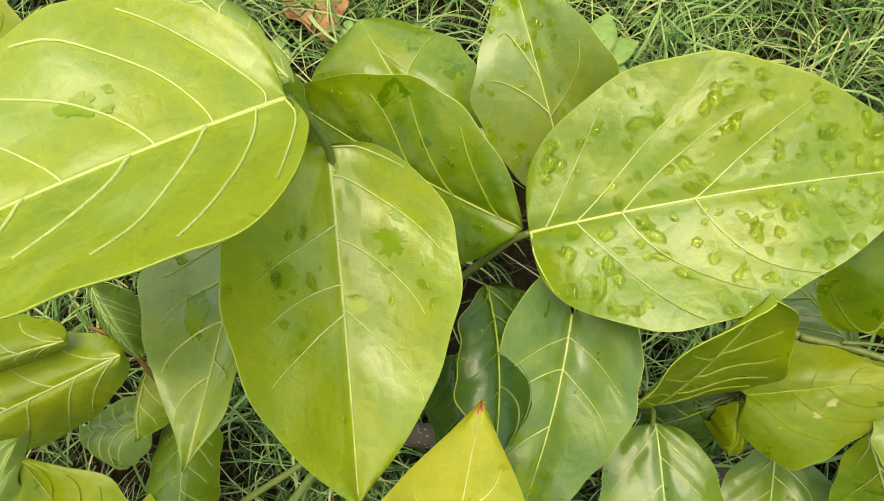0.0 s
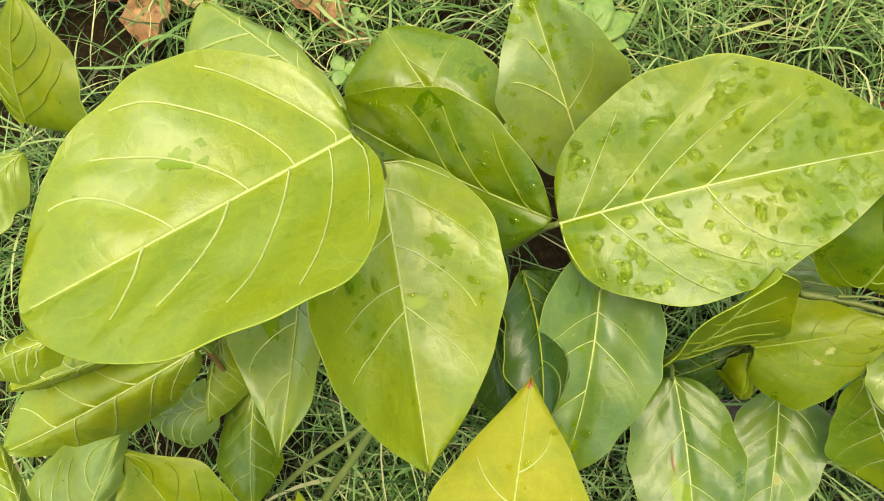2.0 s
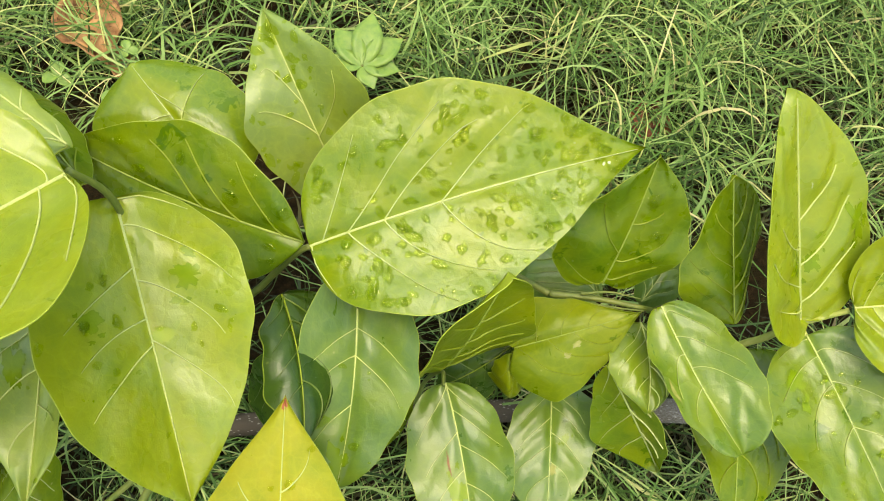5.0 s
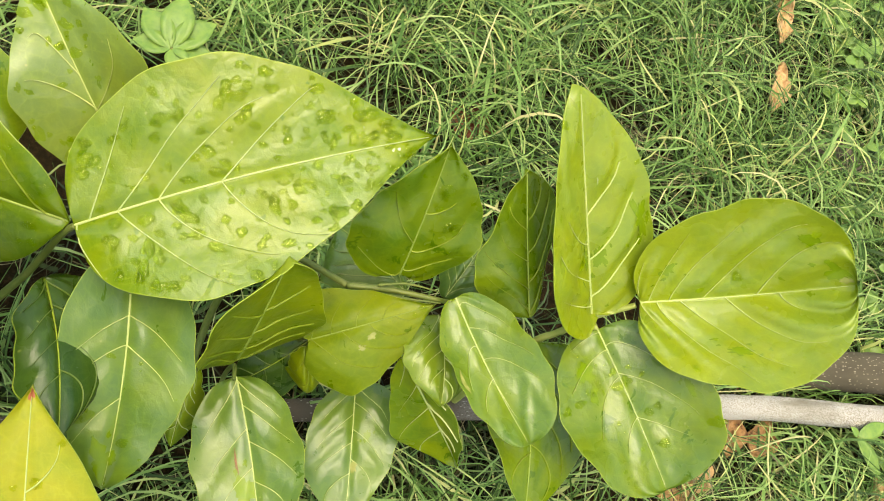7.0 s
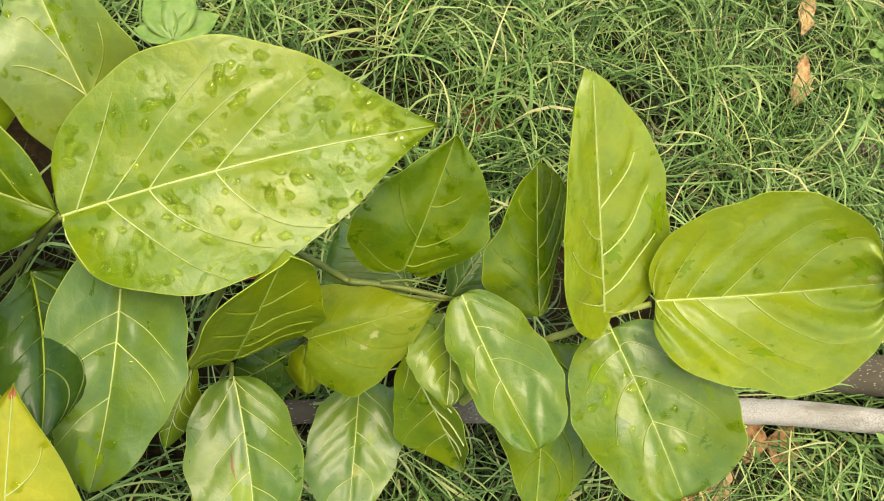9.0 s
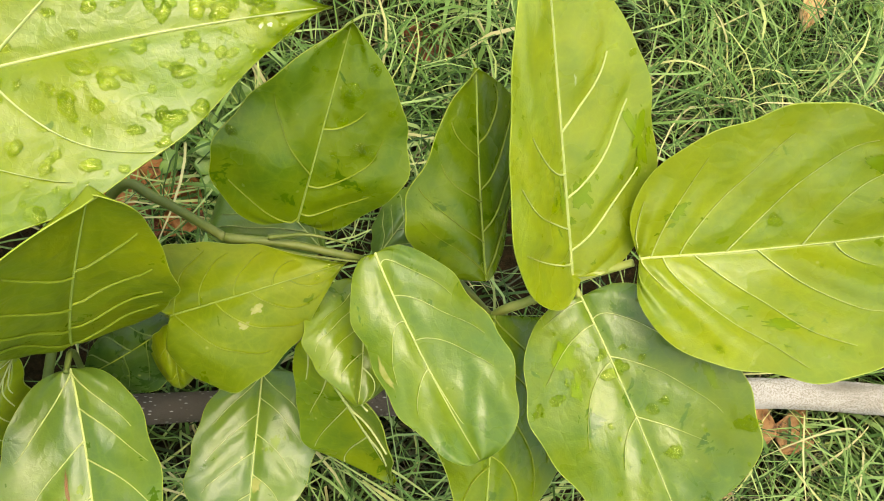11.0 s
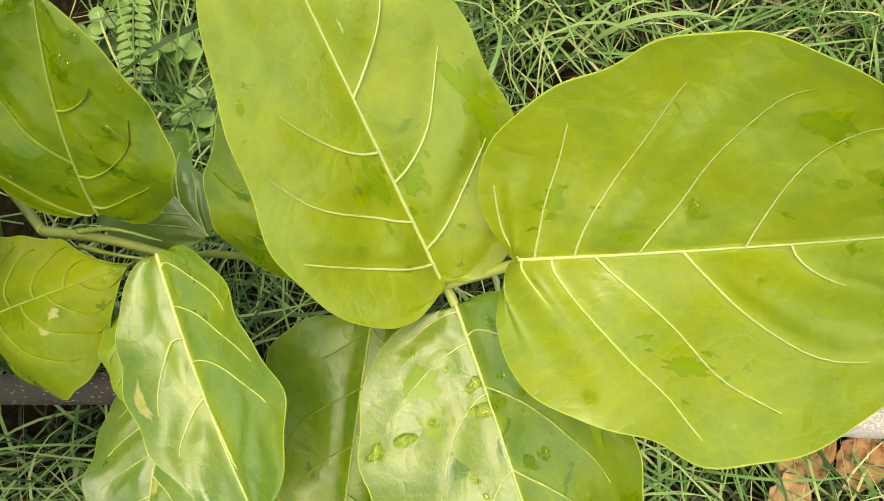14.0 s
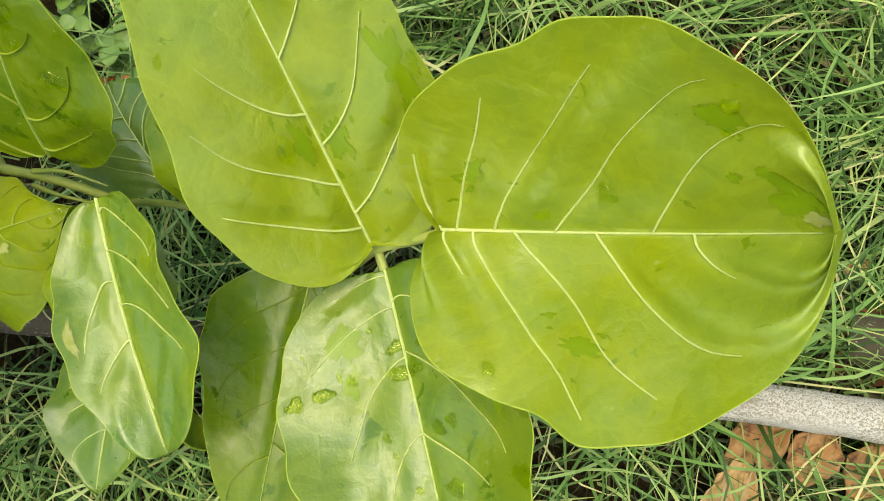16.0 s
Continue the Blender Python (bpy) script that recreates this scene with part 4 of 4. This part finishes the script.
# Added dark scrap that stands in for a dark hole in the turf.
curled_leaf(0.330, 0.236, 0.004, 0.050, 0.020, -20, RED, "dark red-brown dead leaf in the grass", 0.7, 20)


def build_stone():
    bm = bmesh.new()
    bmesh.ops.create_icosphere(bm, subdivisions=4, radius=1.0)
    for v in bm.verts:
        d = 1 + 0.16 * noise.noise(v.co * 1.7) + 0.06 * noise.noise(v.co * 5)
        v.co = Vector((v.co.x * 0.062 * d, v.co.y * 0.036 * d, v.co.z * 0.03 * d))
    me = bpy.data.meshes.new("stone")
    bm.to_mesh(me)
    bm.free()
    me.materials.append(STONE)
    me.polygons.foreach_set("use_smooth", [True] * len(me.polygons))
    ob = new("stone", me)
    ob.matrix_world = pose(0.770, 0.266, -0.002, 0, 0, -12)
    tagged(ob, "flat grey-brown stone half hidden in the grass", "stone")


build_stone()
weed(0.715, -0.050, 0.045, [(0.038, 0.0075, 22, 5), (0.046, 0.0075, -62, 0), (0.014, 0.004, 140, 20)], "bright green seedling with two long leaves")
weed(0.052, 0.235, 0.070, [(0.052, 0.014, 84, 8), (0.046, 0.013, 42, 4), (0.044, 0.013, 128, 4), (0.034, 0.011, 0, 0), (0.032, 0.011, 172, 0), (0.024, 0.010, -60, 0)], "yellow-green young weed with toothed broad leaves")
weed(0.045, 0.150, 0.050, [(0.070, 0.010, 10, 4), (0.060, 0.009, 175, 4)], "long-leaved green weed among the grass")
weed(0.777, 0.445, 0.035, [(0.022, 0.010, 40, 5), (0.020, 0.009, 160, 0), (0.020, 0.009, 280, 0)], "small yellow-green weed in the lawn")
weed(0.770, -0.085, 0.035, [(0.034, 0.012, 150, 5), (0.028, 0.010, 30, 0), (0.028, 0.010, 270, 0)], "bright green weed in the lawn")
fern_leaf(0.128, 0.205, 0.05, 0.075, -80, "feathery green weed with paired leaflets")
clover_patch(0.74, 0.98, 0.26, 0.46, 110, 21)
clover_patch(0.74, 0.90, 0.04, 0.20, 50, 22)
clover_patch(0.05, 0.20, 0.09, 0.20, 40, 23)
clover_patch(-0.35, -0.10, 0.18, 0.32, 8, 24)


# ---- grass ----
def grass_material(name, stops):
    m, t, b, add = material(name)
    geo = add("ShaderNodeNewGeometry")
    cr = t.nodes.new("ShaderNodeValToRGB")
    e = cr.color_ramp.elements
    for e_, (p, c) in zip((e[0], e[1]), (stops[0], stops[-1])):
        e_.position, e_.color = p, (*c, 1)
    for p, c in stops[1:-1]:
        q = e.new(p)
        q.color = (*c, 1)
    t.links.new(geo.outputs["Random Per Island"], cr.inputs[0])
    t.links.new(cr.outputs[0], b.inputs["Base Color"])
    b.inputs["Roughness"].default_value = 0.42
    b.inputs["Specular IOR Level"].default_value = 0.25
    thin = add("ShaderNodeBsdfTranslucent")
    t.links.new(cr.outputs[0], thin.inputs[0])
    mx = add("ShaderNodeMixShader", Fac=0.2)
    t.links.new(b.outputs[0], mx.inputs[1])
    t.links.new(thin.outputs[0], mx.inputs[2])
    t.links.new(mx.outputs[0], t.nodes["Material Output"].inputs[0])
    return m


def build_grass(count, x0, x1, y0, y1, seed, name, mat, thin, label, hole=None, size=(0.045, 0.125), bow=1.1, lift=(0.35, 0.95), high=0.012):
    """Thin bent blades in loose tufts, many of them lying over."""
    r = np.random.RandomState(seed)
    tufts = np.stack([r.uniform(x0, x1, count // 9), r.uniform(y0, y1, count // 9)], 1)
    bare = np.array([noise.noise(Vector((x * 11, y * 11, 4.7))) + 0.5 * noise.noise(Vector((x * 27, y * 27, 1.1))) for x, y in tufts])
    near = np.clip((0.30 - np.hypot(np.maximum(tufts[:, 0] - 0.40, 0), tufts[:, 1] - 0.10)) / 0.26, 0, 1)
    tufts = tufts[bare < 0.38 - 0.40 * near - 0.22 * np.clip((0.25 - tufts[:, 0]) / 0.3, 0, 1)]
    if hole:
        tufts = tufts[(tufts[:, 0] < hole[0]) | (tufts[:, 0] > hole[1]) | (tufts[:, 1] < hole[2]) | (tufts[:, 1] > hole[3])]
    pick = r.randint(0, len(tufts), count)
    root = tufts[pick] + r.normal(0, 0.012, (count, 2))
    n = 7
    lean = r.uniform(0, 2 * np.pi, count)
    length = r.uniform(*size, count)
    rise = r.uniform(*lift, count)
    curl = r.normal(0, bow, count)
    width = r.uniform(0.0006, 0.0017, count) * (1 + (r.uniform(0, 1, count) > 0.93) * 0.8) * thin
    f = np.linspace(0, 1, n)
    ang = lean[:, None] + curl[:, None] * f
    step = length[:, None] / (n - 1)
    pitch = rise[:, None] * 1.5 * (1 - 1.5 * f ** 1.1)
    dx = np.cumsum(np.cos(ang) * np.cos(pitch) * step, 1)
    dy = np.cumsum(np.sin(ang) * np.cos(pitch) * step, 1)
    dz = np.cumsum(np.sin(pitch) * step, 1)
    px, py = root[:, :1] + dx, root[:, 1:] + dy
    pz = np.maximum(dz, 0.001) + r.uniform(0, high, count)[:, None]
    clear = np.ones(count, bool)
    for (ax_, ay_, bx_, by_, rad_) in STEMS_ON_GROUND:
        k = np.clip(((px - ax_) * (bx_ - ax_) + (py - ay_) * (by_ - ay_)) / ((bx_ - ax_) ** 2 + (by_ - ay_) ** 2), 0, 1)
        away = np.hypot(px - ax_ - k * (bx_ - ax_), py - ay_ - k * (by_ - ay_))
        clear &= ~((away < rad_) & (pz > 0.028)).any(1)
    px, py, pz, ang, width = px[clear], py[clear], pz[clear], ang[clear], width[clear]
    count = len(px)
    w = width[:, None] * (1 - f ** 2.2 * 0.9)
    roll = r.uniform(-0.9, 0.9, count)[:, None]
    sx, sy, sz = -np.sin(ang) * w * np.cos(roll), np.cos(ang) * w * np.cos(roll), w * np.sin(roll)
    v = np.stack([np.stack([px - sx, py - sy, pz - sz], -1), np.stack([px + sx, py + sy, pz + sz], -1)], 2)
    verts = v.reshape(-1, 3)
    base = (np.arange(count) * 2 * n)[:, None]
    k = np.arange(n - 1)[None, :] * 2
    quad = np.stack([base + k, base + k + 1, base + k + 3, base + k + 2], -1).reshape(-1, 4)
    me = bpy.data.meshes.new(name)
    me.vertices.add(len(verts))
    me.vertices.foreach_set("co", verts.ravel())
    me.loops.add(quad.size)
    me.loops.foreach_set("vertex_index", quad.ravel())
    me.polygons.add(len(quad))
    me.polygons.foreach_set("loop_start", np.arange(len(quad)) * 4)
    me.polygons.foreach_set("use_smooth", np.ones(len(quad), bool))
    me.materials.append(mat)
    me.update(calc_edges=True)
    ob = new(name, me)
    tagged(ob, label, "grass", kind="stuff")


GRASS = grass_material("grass", ((0.08, (0.028, 0.064, 0.010)), (0.32, (0.088, 0.178, 0.034)), (0.60, (0.172, 0.288, 0.070)),
                                 (0.82, (0.275, 0.378, 0.122)), (0.94, (0.38, 0.42, 0.13)), (1.0, (0.50, 0.45, 0.22))))
# Old blades, coloured extra dark to give the shade in the lawn's gaps.
SHADE_THATCH = grass_material("thatch", ((0.10, (0.016, 0.022, 0.007)), (0.40, (0.035, 0.062, 0.014)), (0.70, (0.060, 0.055, 0.020)),
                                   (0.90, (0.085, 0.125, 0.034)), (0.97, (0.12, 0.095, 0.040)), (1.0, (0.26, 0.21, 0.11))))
STEMS_ON_GROUND = [(0.98, -0.032, 0.58, -0.028, 0.012), (0.58, -0.028, -0.05, -0.080, 0.009), (1.02, 0.016, 0.66, 0.021, 0.018)]
build_grass(30000, -0.62, 1.10, -0.38, 0.72, 4, "thatch", SHADE_THATCH, 0.80, "low tangle of old grass blades, darkened as shade between tufts", None, (0.02, 0.07), 1.8, (0.05, 0.4), 0.008)
build_grass(30000, -0.62, 1.10, -0.38, 0.72, 5, "grass", GRASS, 0.72, "dense green lawn grass with tangled thin blades")
build_grass(40000, -1.6, 2.0, -1.2, 1.6, 6, "grass", GRASS, 0.95, "thinner green lawn grass round about", (-0.62, 1.10, -0.38, 0.72))
STRAW = plain_material("straw", (0.17, 0.135, 0.065), (0.30, 0.27, 0.15), 0.7, 30, 0.0005, 0.15)
build_grass(3200, -0.85, 1.25, -0.55, 0.95, 9, "straw", STRAW, 0.5, "dead brown grass stems in the lawn", None, (0.03, 0.09), 1.6, (0.1, 0.7))
